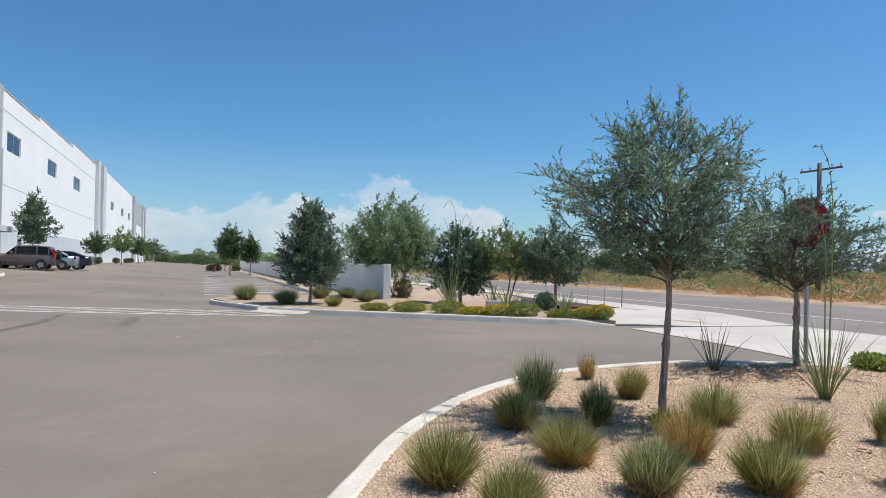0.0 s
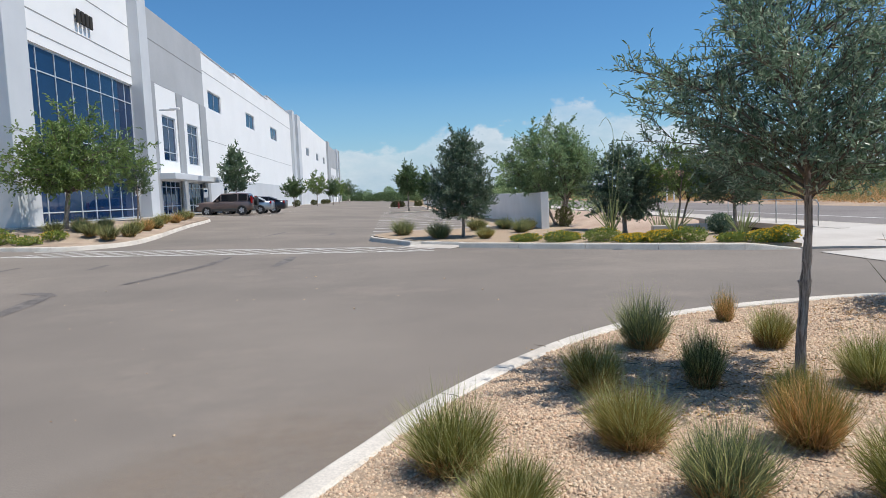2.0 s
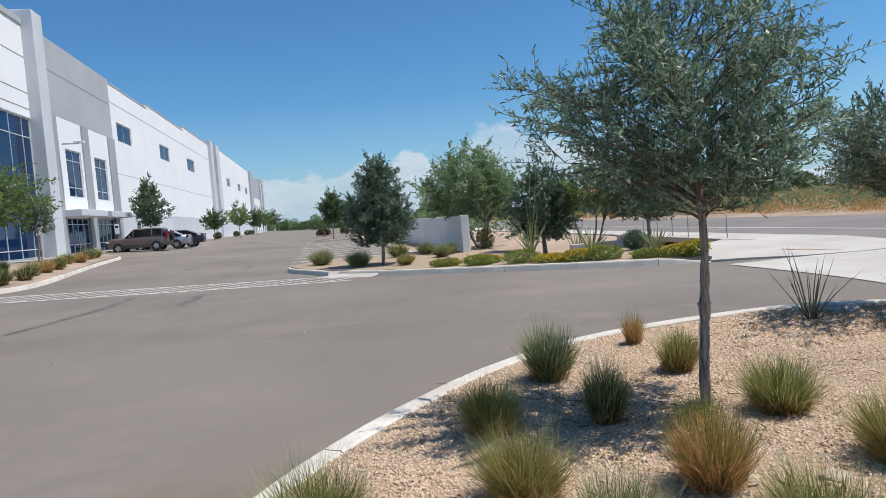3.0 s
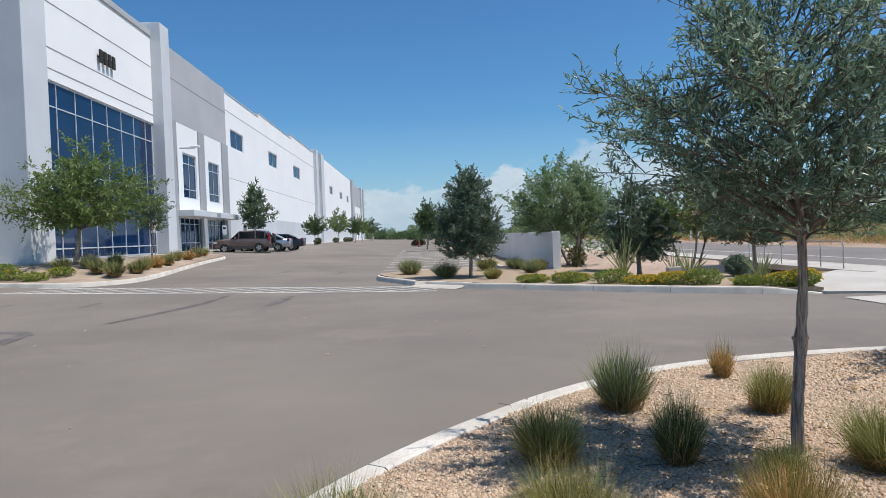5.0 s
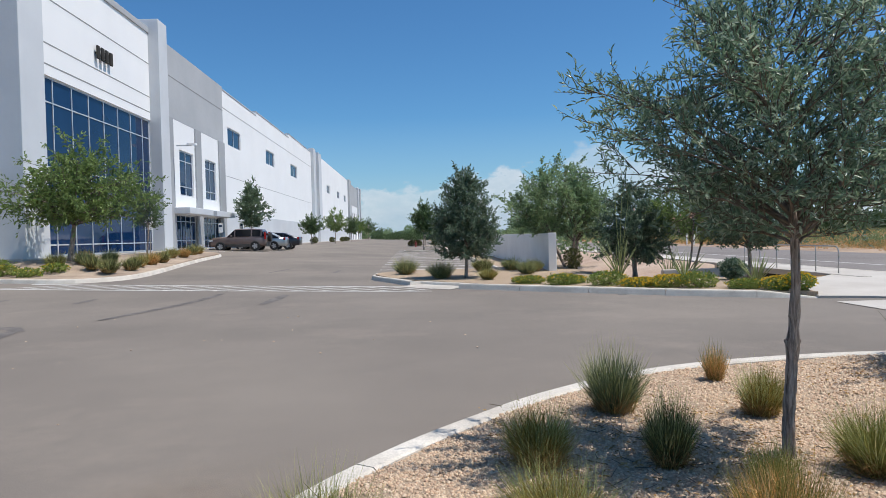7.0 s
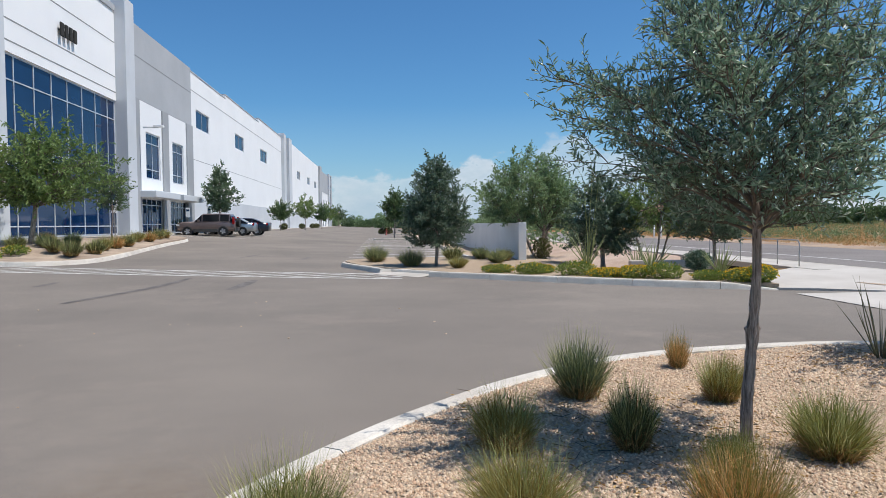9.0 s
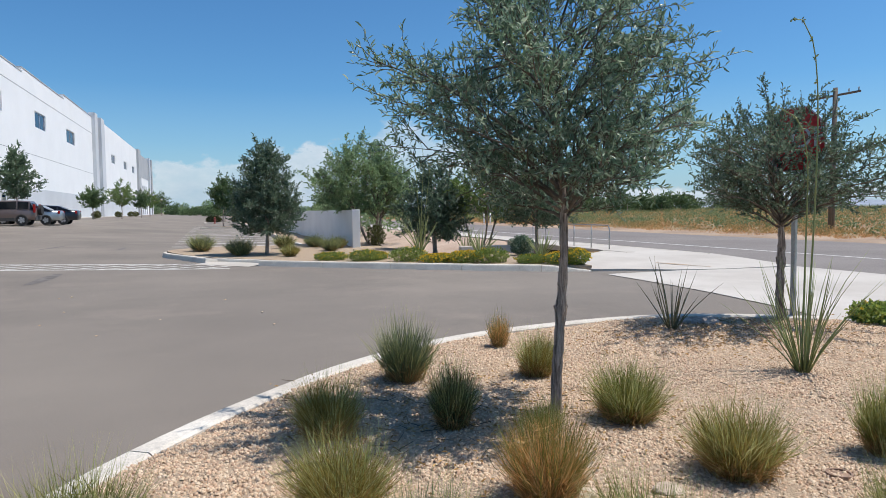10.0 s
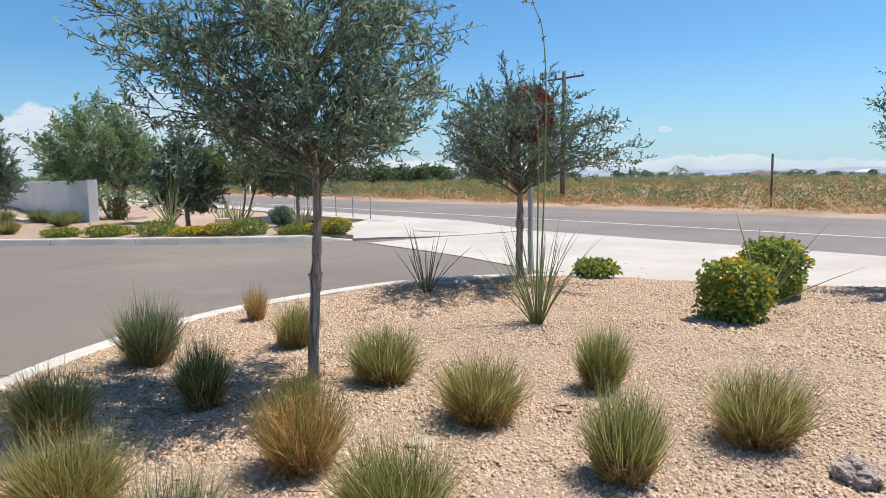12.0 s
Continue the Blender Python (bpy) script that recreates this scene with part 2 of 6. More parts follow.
def tube(points, radii, sides=8):
    """Verts and faces of a tapered, bent tube."""
    vs, fs = [], []
    n = len(points)
    for i, (p, r) in enumerate(zip(points, radii)):
        a, b = points[max(i - 1, 0)], points[min(i + 1, n - 1)]
        d = (Vector(b) - Vector(a)).normalized()
        u = d.cross(Vector((0.31, 0.95, 0.05))).normalized()
        w = d.cross(u)
        for k in range(sides):
            an = 2 * math.pi * k / sides
            vs.append(Vector(p) + r * (math.cos(an) * u + math.sin(an) * w))
        if i:
            for k in range(sides):
                q, k2 = (i - 1) * sides, (k + 1) % sides
                fs.append((q + k, q + k2, q + sides + k2, q + sides + k))
    fs.append(tuple(range(sides))[::-1])
    fs.append(tuple(range((n - 1) * sides, n * sides)))
    return vs, fs


def join_geo(geos):
    vs, fs = [], []
    for v, f in geos:
        o = len(vs)
        vs += v
        fs += [tuple(i + o for i in q) for q in f]
    return vs, fs


def smooth_path(pts, step=0.35):
    """A Catmull-Rom line through the points, cut at even steps."""
    p = [Vector((*q, 0)) if len(q) == 2 else Vector(q) for q in pts]
    p = [2 * p[0] - p[1]] + p + [2 * p[-1] - p[-2]]
    out = []
    for i in range(1, len(p) - 2):
        k = max(1, int((p[i + 1] - p[i]).length / step))
        for j in range(k):
            t = j / k
            a, b, c, d = p[i - 1], p[i], p[i + 1], p[i + 2]
            out.append(0.5 * ((2 * b) + (c - a) * t + (2 * a - 5 * b + 4 * c - d) * t * t + (3 * b - a - 3 * c + d) * t ** 3))
    out.append(p[-2])
    return out


def lot_z(x, y):
    """Height of the asphalt, which climbs gently to the building."""
    return 0.9 * min(max((2 - x) / 16, 0), 1) * min(max((y - 12) / 44, 0), 1)


def sheet(name, xs, ys, zf, mat, keep=None, **tags):
    nx, ny = len(xs), len(ys)
    vs = [(x, y, zf(x, y)) for y in ys for x in xs]
    fs = [(j * nx + i, j * nx + i + 1, (j + 1) * nx + i + 1, (j + 1) * nx + i) for j in range(ny - 1) for i in range(nx - 1)
          if not keep or keep((xs[i] + xs[i + 1]) / 2, (ys[j] + ys[j + 1]) / 2)]
    return tagged(link_mesh(name, vs, fs, mat, smooth=True), **tags)


def bed(name, outline, zf, mat, inset=0.6, skirt=0.0, **tags):
    """A flat or gently domed bed inside an outline."""
    bm = bmesh.new()
    vs = [bm.verts.new((p[0], p[1], 0)) for p in outline]
    f = bm.faces.new(vs)
    bmesh.ops.triangulate(bm, faces=[f])
    for axis, (lo, hi) in enumerate(((min(p[0] for p in outline), max(p[0] for p in outline)), (min(p[1] for p in outline), max(p[1] for p in outline)))):
        k = lo + inset
        while k < hi:
            co, no = [0, 0, 0], [0, 0, 0]
            co[axis], no[axis] = k, 1
            bmesh.ops.bisect_plane(bm, geom=bm.verts[:] + bm.edges[:] + bm.faces[:], plane_co=co, plane_no=no)
            k += inset
    for v in bm.verts:
        v.co.z = zf(v.co.x, v.co.y)
    bm.normal_update()
    for f in bm.faces:
        if f.normal.z < 0:
            f.normal_flip()
    if skirt:
        rim = [e for e in bm.edges if e.is_boundary]
        low = bmesh.ops.extrude_edge_only(bm, edges=rim)["geom"]
        for v in low:
            if isinstance(v, bmesh.types.BMVert):
                v.co.z -= skirt
    return tagged(part(name, bm, mat, smooth=not skirt), **tags)


def kerb(name, pts, zf, label, joint=3.0, width=0.16, height=0.15, side=1, shift=0.0):
    """A kerb of cast lengths along a line; its bed lies on the side given (1: to the right of the way)."""
    top = thing(name, (0, 0, 0), label, "kerb", kind="structure")
    line = smooth_path(pts, 0.25)
    prof = [(-0.025, -0.12), (-0.02, 0.0), (0.022, height - 0.035), (0.036, height - 0.01), (0.06, height), (width - 0.02, height), (width, height - 0.015), (width, -0.12)]
    per = max(2, int(joint / 0.25))
    for s in range(0, len(line) - 1, per):
        seg = line[s:s + per + 1]
        if len(seg) < 2:
            break
        vs, fs, k = [], [], len(prof)
        for i, p in enumerate(seg):
            g = s + i
            d = (line[min(g + 1, len(line) - 1)] - line[max(g - 1, 0)]).normalized()
            nrm = Vector((d.y, -d.x, 0)) * side
            q = p.copy()
            if i == 0:
                q = q + d * 0.006
            if i == len(seg) - 1:
                q = q - d * 0.006
            z = zf(p.x, p.y)
            for o, h in prof:
                v = q + nrm * (o + shift)
                vs.append((v.x, v.y, z + h))
            if i:
                for j in range(k - 1):
                    a = (i - 1) * k + j
                    fs.append((a, a + 1, a + k + 1, a + k) if side < 0 else (a + k, a + k + 1, a + 1, a))
        fs.append(tuple(range(k)) if side > 0 else tuple(range(k))[::-1])
        e = (len(seg) - 1) * k
        fs.append(tuple(range(e, e + k))[::-1] if side > 0 else tuple(range(e, e + k)))
        link_mesh("kerb_length", vs, fs, M_KERB, top)
    return top


def stripe(name, a, b, width, zf, mat, parent=None, lift=0.006):
    a, b = Vector((*a, 0)), Vector((*b, 0))
    d = (b - a)
    k = max(1, int(d.length / 1.0))
    nrm = Vector((-d.y, d.x, 0)).normalized() * width / 2
    vs, fs = [], []
    for i in range(k + 1):
        p = a + d * i / k
        for q in (p - nrm, p + nrm):
            vs.append((q.x, q.y, zf(q.x, q.y) + lift))
        if i:
            fs.append((2 * i - 2, 2 * i, 2 * i + 1, 2 * i - 1))
    return link_mesh(name, vs, fs, mat, parent)


# ---- ground, drives and kerbs ----
def spread(inner, outer, step, grow=1.35):
    v, s = list(np.arange(-inner, inner + step / 2, step)), step
    while v[-1] < outer:
        s *= grow
        v = [v[0] - s] + v + [v[-1] + s]
    return [float(k) for k in v]


def ground_z(x, y):
    z = -0.05
    if x < 12:
        z = lot_z(x, y) - 0.07 - (0.25 if x < 6 else 0)
    if 7.8 < x < 14.3 and y > 20:
        u = min(max(min((x - 8.6) * 0.5, (y - 20.8) * 0.6, 1), 0), 1)
        z = 0.10 - 0.55 * u * (1 if x < 14.2 else 0.4) * (1 - min(max((y - 25) / 4, 0), 1) * min(max((x - 10.6) / 3.4, 0), 0.9))
    if x > 27:
        z = 0.02 + 0.05 * math.sin(x * 0.21) * math.sin(y * 0.17) * min((x - 27) / 20, 1)
    return z


gx = sorted(set([round(v, 2) for v in spread(60, 4200, 2.0)] + [7.0, 7.8, 8.6, 9.6, 10.6, 11.9, 14.19, 14.3, 15.5, 26.6]))
gy = sorted(set([round(v, 2) for v in spread(60, 4200, 2.0)] + [19.0, 20.8, 21.6, 22.4, 24.0]))
sheet("ground", gx, gy, ground_z, M_DESERT, label="dry sandy desert ground with sparse straw-coloured cover", category="ground", kind="structure")

lot_x = [float(v) for v in np.arange(-60, 6.9, 1.0)] + [7.2, 8.0, 9.0, 9.8, 10.9, 12.4, 14.6]
lot_y = [float(v) for v in np.arange(-40, 70, 1.0)] + [float(v) for v in np.arange(70, 300, 5.0)]
sheet("parking_lot", lot_x, lot_y, lot_z, M_ASPHALT, keep=lambda x, y: x < 7.2 or (y < 18 and x < 9.8) or (y > 8.5 and y < 17 and x < 10.9) or (12 < y < 16 and x < 14.6),
      label="grey-brown worn asphalt of the drive and parking lot", category="asphalt", kind="structure")

# the road beyond, with its pale edge line
ROAD_W, ROAD_E = 15.85, 26.6


def road_z(x, y):
    return 0.01 - 0.0025 * abs(x - 21.5)


sheet("road", [ROAD_W, 19, 21.5, 24, ROAD_E], [float(v) for v in np.arange(-300, 620, 10.0)], road_z, M_ROAD,
      label="grey asphalt road with worn white line", category="road", kind="structure")
road_line = thing("road_marking", (0, 0, 0), "worn white line painted along the road", "road marking", kind="structure")
stripe("edge_line", (19.5, -120), (19.5, 400), 0.16, road_z, M_PAINT, road_line)
sheet("road_shoulder", [ROAD_E - 0.35, ROAD_E - 0.1, ROAD_E + 0.15, 27.2, 28.0, 29.5], [float(v) for v in np.arange(-300, 620, 1.0)],
      lambda x, y: (-0.05 if x < ROAD_E - 0.3 else 0.0) + 0.06 * min(max(x - ROAD_E + 0.35, 0) / 1.0, 1) * (1 + 0.45 * math.sin(y * 0.9 + x * 3) + 0.4 * math.sin(y * 2.7 + x)), M_DIRT, label="pale bare dirt shoulder along the road", category="dirt", kind="structure")

# near planting bed
NEAR_KERB = [(0.3, -30), (0.3, -10), (0.3, 0.0), (0.36, 1.5), (0.52, 2.8), (0.88, 4.0), (1.3, 4.9), (1.65, 5.52), (2.0, 6.15), (2.45, 6.8), (2.95, 7.38), (3.5, 7.95),
             (4.4, 8.62), (5.25, 9.0), (6.35, 9.23), (7.4, 9.28), (8.1, 9.12), (8.75, 8.8), (9.3, 8.4)]
kerb("near_kerb", NEAR_KERB, lambda x, y: 0.0, "pale concrete kerb curving round the gravel bed", 3.0, width=0.20, side=1, shift=-0.135)
EAST_EDGE = [(9.3, 8.4), (9.9, 7.7), (10.35, 6.8), (11.15, 5.55), (12.3, 4.3), (13.0, 2.0), (13.0, -30)]


def bed_z(x, y):
    return 0.125 + 0.012 * math.sin(x * 2.3 + 0.4) * math.sin(y * 1.9) + 0.006 * math.sin(x * 6.1) * math.sin(y * 5.3 + 1)


near_line = smooth_path(NEAR_KERB, 0.5)
near_outline = []
for i, p in enumerate(near_line):
    d = (near_line[min(i + 1, len(near_line) - 1)] - near_line[max(i - 1, 0)]).normalized()
    near_outline.append((p.x + d.y * 0.05, p.y - d.x * 0.05))
near_outline += [(p.x, p.y) for p in smooth_path(EAST_EDGE, 0.5)]
bed("gravel_bed", near_outline, bed_z, M_GRAVEL_BED, 0.5, 0.1, label="bed of pale tan landscape gravel", category="gravel", kind="structure")

# concrete apron of the driveway, ramp and pavement along the road
bed("driveway_apron", [(9.75, 8.35), (10.0, 9.2), (10.24, 10.22), (10.46, 11.6), (10.57, 12.87), (10.64, 15.2), (12.62, 15.26), (13.7, 15.1), (15.85, 15.05), (15.85, 2.0), (13.05, 2.0), (12.35, 4.32), (11.18, 5.58), (10.38, 6.82), (9.93, 7.72)],
    lambda x, y: 0.012 - 0.010 * max(x - 14, 0) / 1.85, M_CONCRETE, 2.0, label="pale concrete driveway apron meeting the road", category="concrete", kind="structure")
bed("corner_pavement", [(10.75, 15.95), (11.5, 15.78), (12.5, 15.36), (13.7, 15.12), (15.85, 15.08), (15.85, 21.0), (14.35, 21.0), (11.2, 17.9), (10.9, 17.2)],
    lambda x, y: 0.02 + 0.12 * min(max((y - 15.2) / 2.5, 0), 1), M_CONCRETE, 0.7, 0.3, label="pale concrete corner ramp and pavement", category="pavement", kind="structure")
bed("pavement", [(14.35, 21.0), (15.85, 21.0), (15.85, 240), (14.35, 240)], lambda x, y: 0.14, M_CONCRETE, 1.6, 0.3, label="pale concrete pavement along the road", category="pavement", kind="structure")
bed("pavement_south", [(13.05, 2.0), (15.85, 2.0), (15.85, -60), (13.05, -60)], lambda x, y: 0.013, M_CONCRETE, 1.6, label="pale concrete pavement along the road", category="pavement", kind="structure")
kerb("road_kerb", [(15.85, 18.0), (15.85, 25), (15.85, 60), (15.85, 230)], lambda x, y: 0.0, "pale concrete kerb along the road", 3.0, side=-1, height=0.15)

flare = thing("ramp_flare", (0, 0, 0), "brown dirt caught along the flared side of the pavement ramp", "dirt", kind="structure")
for (xa, ya), (xb, yb), w in (((12.9, 16.55), (13.68, 15.5), 0.26), ((14.05, 9.3), (14.6, 8.72), 0.035), ((12.5, 7.2), (13.0, 6.9), 0.03)):
    vs, fs = [], []
    for i in range(9):
        q = i / 8
        x, y = xa + (xb - xa) * q, ya + (yb - ya) * q
        h = w * (0.12 + 0.88 * math.sin(math.pi * min(1, q * 1.25 + 0.05)) if q < 0.78 else 0.3) * 0.5
        z = 0.026 + (0.12 * min(max((y - 15.2) / 2.5, 0), 1) if y > 15.2 else -0.01)
        d = Vector((xb - xa, yb - ya)).normalized()
        vs += [(x - d.y * h, y + d.x * h, z), (x + d.y * h, y - d.x * h, z)]
        if i:
            fs.append((2 * i - 2, 2 * i - 1, 2 * i + 1, 2 * i))
    link_mesh("dirt_streak", vs, fs, M_DIRT, flare)

# island across the drive
ISLAND_W = [(6.9, 28.3), (4.5, 28.15), (2.5, 27.9), (1.6, 27.45), (1.1, 26.75), (0.95, 25.95), (1.15, 25.2), (1.45, 24.55), (1.8, 23.8), (2.3, 22.6)]
ISLAND_E = [(3.65, 21.05), (6.1, 19.05), (7.5, 18.0), (8.7, 17.08), (9.7, 16.45), (10.75, 15.95)]


def island_z(x, y):
    return 0.135 + lot_z(x, y) + 0.10 * min(max((y - 23) / 6, 0), 1) + 0.012 * math.sin(x * 1.7) * math.sin(y * 1.3)


kerb("island_kerb_west", ISLAND_W, lot_z, "pale concrete kerb round the island", 3.0, side=-1)
kerb("island_kerb_front", ISLAND_E, lambda x, y: lot_z(x, y) - 0.13 * min(max((x - 9.8) / 0.95, 0), 1), "pale concrete kerb along the island", 1.9, side=-1)
RAMP = [(2.3, 22.6), (2.62, 22.62), (3.2, 22.02), (3.78, 21.42), (3.68, 21.05)]
kerb("island_kerb_ramp", RAMP, lot_z, "low concrete kerb behind the ramp strip", 3.0, side=-1, height=0.13)
isl = [(p.x, p.y) for p in smooth_path(ISLAND_W, 0.6)][:-1] + [(2.5, 22.74), (3.2, 22.06), (3.85, 21.36)] + [(p.x, p.y) for p in smooth_path(ISLAND_E, 0.6)][1:]
isl_in = []
for i, p in enumerate(isl):
    a, b = Vector(isl[max(i - 1, 0)]), Vector(isl[min(i + 1, len(isl) - 1)])
    d = (b - a).normalized()
    isl_in.append((p[0] - d.y * 0.14, p[1] + d.x * 0.14))
isl_in += [(10.95, 17.2), (11.25, 17.95), (11.4, 20.0), (10.8, 21.2), (8.8, 21.6), (8.2, 24), (8.0, 28.3)]
bed("island_bed", isl_in, island_z, M_GRAVEL_BED, 0.8, 0.35, label="gravel bed of the planted island", category="gravel", kind="structure")
bm = bmesh.new()
bm.faces.new([bm.verts.new(v) for v in ((2.0, 22.35, 0.008), (3.4, 20.85, 0.008), (3.74, 21.2, 0.03), (3.8, 21.42, 0.05), (2.62, 22.64, 0.05), (2.3, 22.62, 0.03))])
tagged(part("island_ramp", bm, M_CONCRETE), "pale concrete pedestrian ramp in the island kerb", "ramp", kind="structure")

sheet("retention_basin", [8.3, 8.6, 9.6, 10.6, 11.9, 13.0, 14.0, 14.19, 14.34], [20.9, 21.6, 22.4, 24.0, 25, 26, 27, 28, 29, 30, 40, 60, 90, 140, 200], lambda x, y: ground_z(min(x, 14.19), y) + 0.04, M_BASIN,
      label="bare pinkish earth of the retention basin", category="earth", kind="structure")

# hatched crossing
cross = thing("crosswalk", (0, 0, 0), "worn white hatched crosswalk painted on asphalt", "crosswalk", kind="structure")
CA, CB = Vector((-10.4, 24.5)), Vector((3.1, 21.35))
cd = (CB - CA).normalized()
cn = Vector((-cd.y, cd.x))
for o in (-0.85, 0.85):
    stripe("line", CA + cn * o, CB + cn * o, 0.14, lot_z, M_PAINT, cross)
for k in range(17):
    a = CA + cd * (0.2 + k * 0.8) - cn * 0.8
    stripe("hatch", a, a + cd * 1.5 + cn * 1.6, 0.13, lot_z, M_PAINT, cross)

# pale dust washed off the bed on to the asphalt
vs, fs, uv = [], [], []
for i in range(25):
    for j in range(25):
        u, v = i / 24 - 0.5, j / 24 - 0.5
        x, y = 0.75 + 2.6 * u + 1.5 * v, 5.1 + 4.6 * v
        vs.append((x, y, lot_z(x, y) + 0.004))
        uv.append((math.hypot(u, v) * 2, 0.5))
        if i and j:
            k = i * 25 + j
            fs.append((k - 26, k - 1, k, k - 25))
dust = link_mesh("dust_patch", vs, fs, None)
layer = dust.data.uv_layers.new(name="spread")
for lp in dust.data.loops:
    layer.data[lp.index].uv = uv[lp.vertex_index]
tagged(dust, "pale brown dust washed across the asphalt", "dust", kind="structure")
md, n, l, b = material("dust", 0.95)
um = n.new("ShaderNodeUVMap")
um.uv_map = "spread"
sep = n.new("ShaderNodeSeparateXYZ")
l.new(um.outputs[0], sep.inputs[0])
near = ramp(n, l, sep.outputs[0], [(0.15, (0.75, 0.75, 0.75)), (0.95, (0, 0, 0))])
spots = ramp(n, l, noise_node(n, l, 1.4, 6, 0.65), [(0.38, (0.25, 0.25, 0.25)), (0.66, (1, 1, 1))])
l.new(ramp(n, l, noise_node(n, l, 60, 3), [(0.3, (0.24, 0.185, 0.135)), (0.7, (0.36, 0.285, 0.215))]), b.inputs["Base Color"])
l.new(mix(n, l, 1.0, near, spots, "MULTIPLY"), b.inputs["Alpha"])
dust.data.materials.append(md)

# parking stall lines
stalls = thing("stall_marking", (0, 0, 0), "worn white parking stall lines", "stall marking", kind="structure")
for k in range(16):
    y = 29.6 + 2.75 * k
    stripe("stall_line", (0.9, y), (5.7, y), 0.30, lot_z, M_PAINT, stalls)
for k in range(8):
    y = 52.5 + 2.75 * k
    stripe("stall_line", (-13.0, y), (-7.6, y), 0.11, lot_z, M_PAINT, stalls)

# tyre marks
marks = thing("tyre_marking", (0, 0, 0), "dark tyre skid marks on asphalt", "tyre mark", kind="structure")
for path, w in (([(-3.6, 15.6), (-3.15, 17.4), (-2.87, 18.9), (-2.78, 21.0)], 0.24), ([(-1.05, 17.9), (-0.98, 18.7), (-0.93, 20.3)], 0.3), ([(-4.2, 12.3), (-4.32, 13.2), (-4.5, 14.4)], 0.34),
                ([(-4.35, 14.3), (-4.75, 14.75), (-5.15, 14.9)], 0.3), ([(-5.72, 18.9), (-5.7, 20.0)], 0.22), ([(-8.1, 19.4), (-8.0, 20.2)], 0.25),
                ([(-3.55, 30.5), (-3.3, 32), (-3.15, 33.5)], 0.16), ([(-0.85, 30.0), (-0.8, 31.2), (-0.82, 32)], 0.2)):
    ln = smooth_path(path, 0.5)
    vs, fs = [], []
    for i, p in enumerate(ln):
        d = (ln[min(i + 1, len(ln) - 1)] - ln[max(i - 1, 0)]).normalized()
        ww = w * (0.35 + 0.65 * math.sin(math.pi * (0.12 + 0.76 * i / (len(ln) - 1))))
        for s in (-0.5, 0.5):
            q = p + Vector((-d.y, d.x, 0)) * ww * s
            vs.append((q.x, q.y, lot_z(q.x, q.y) + 0.005))
        if i:
            fs.append((2 * i - 2, 2 * i - 1, 2 * i + 1, 2 * i))
    link_mesh("skid", vs, fs, M_SKID, marks)

# planting bed before the building
PAD = 0.92
LEFT_KERB = [(-40, 29.5), (-20, 27.4), (-13.0, 26.2), (-9.6, 25.4), (-8.3, 26.0), (-7.75, 27.4), (-7.9, 30), (-8.6, 35), (-9.2, 40), (-9.7, 45.5), (-10.6, 46.8), (-13.0, 47.0)]
kerb("building_kerb", LEFT_KERB, lot_z, "pale concrete kerb of the bed before the building", 3.0, side=-1)


def left_z(x, y):
    k = min(max((x + 12.6) / 4.5, 0), 1) if y > 30 else max(min(max((x + 12.6) / 4.5, 0), 1), min(max((29.8 - y) / 2.6, 0), 1))
    return (lot_z(x, y) + 0.13) * k + (PAD - 0.03) * (1 - k)


left_in = [(p.x - 0.1, p.y + 0.12) for p in smooth_path(LEFT_KERB, 0.8)] + [(-13.2, 46.8), (-13.2, 30.6), (-40, 31.5)]
bed("building_bed", left_in, left_z, M_BED_DIRT, 1.0, 0.4, label="gravel bed before the building", category="gravel", kind="structure")
bm = bmesh.new()
for a, b in (((-14.6, 26), (-13.2, 220)), ((-45, 30.0), (-14.6, 33.0))):
    add_box(bm, a[0], b[0], a[1] + 4.2 if a[0] == -14.6 else a[1], b[1], 0.2, PAD)
tagged(part("building_walk", bm, M_CONCRETE), "pale concrete walk along the building", "pavement", kind="structure")
BACK_Y = 47.0
kerb("walk_kerb", [(-13.2, 47.0), (-13.2, 100), (-13.2, 219)], lambda x, y: PAD - 0.145, "pale concrete kerb of the walk", 3.0, side=-1)

# ---- the building ----
FX = -14.5
bld = thing("warehouse", (0, 0, 0), "long white tilt-up concrete warehouse with grey bands and blue glass", "warehouse", kind="structure")
B = PAD


def slab(name, y0, y1, z0, z1, mat, x=FX, deep=0.4, parent=bld, label=""):
    return part(name, box_mesh(x - deep, x, y0, y1, z0, z1, 0.015), mat, parent, label)


def facade(y0, y1, z1, holes, mat, name="wall_panel", x=FX, label=""):
    """A wall strip along y with window openings through it; holes: (y0, y1, z0, z1), one above another allowed."""
    bm = bmesh.new()
    ys = sorted({y0, y1, *[h[0] for h in holes], *[h[1] for h in holes]})
    for a, b in zip(ys[:-1], ys[1:]):
        hs = sorted([h for h in holes if h[0] <= a + 1e-6 and h[1] >= b - 1e-6], key=lambda h: h[2])
        z = B
        for h in hs:
            if h[2] > z + 0.01:
                add_box(bm, x - 0.4, x, a, b, z, h[2])
            z = h[3]
        add_box(bm, x - 0.4, x, a, b, z, z1)
    return part(name, bm, mat, bld, label)


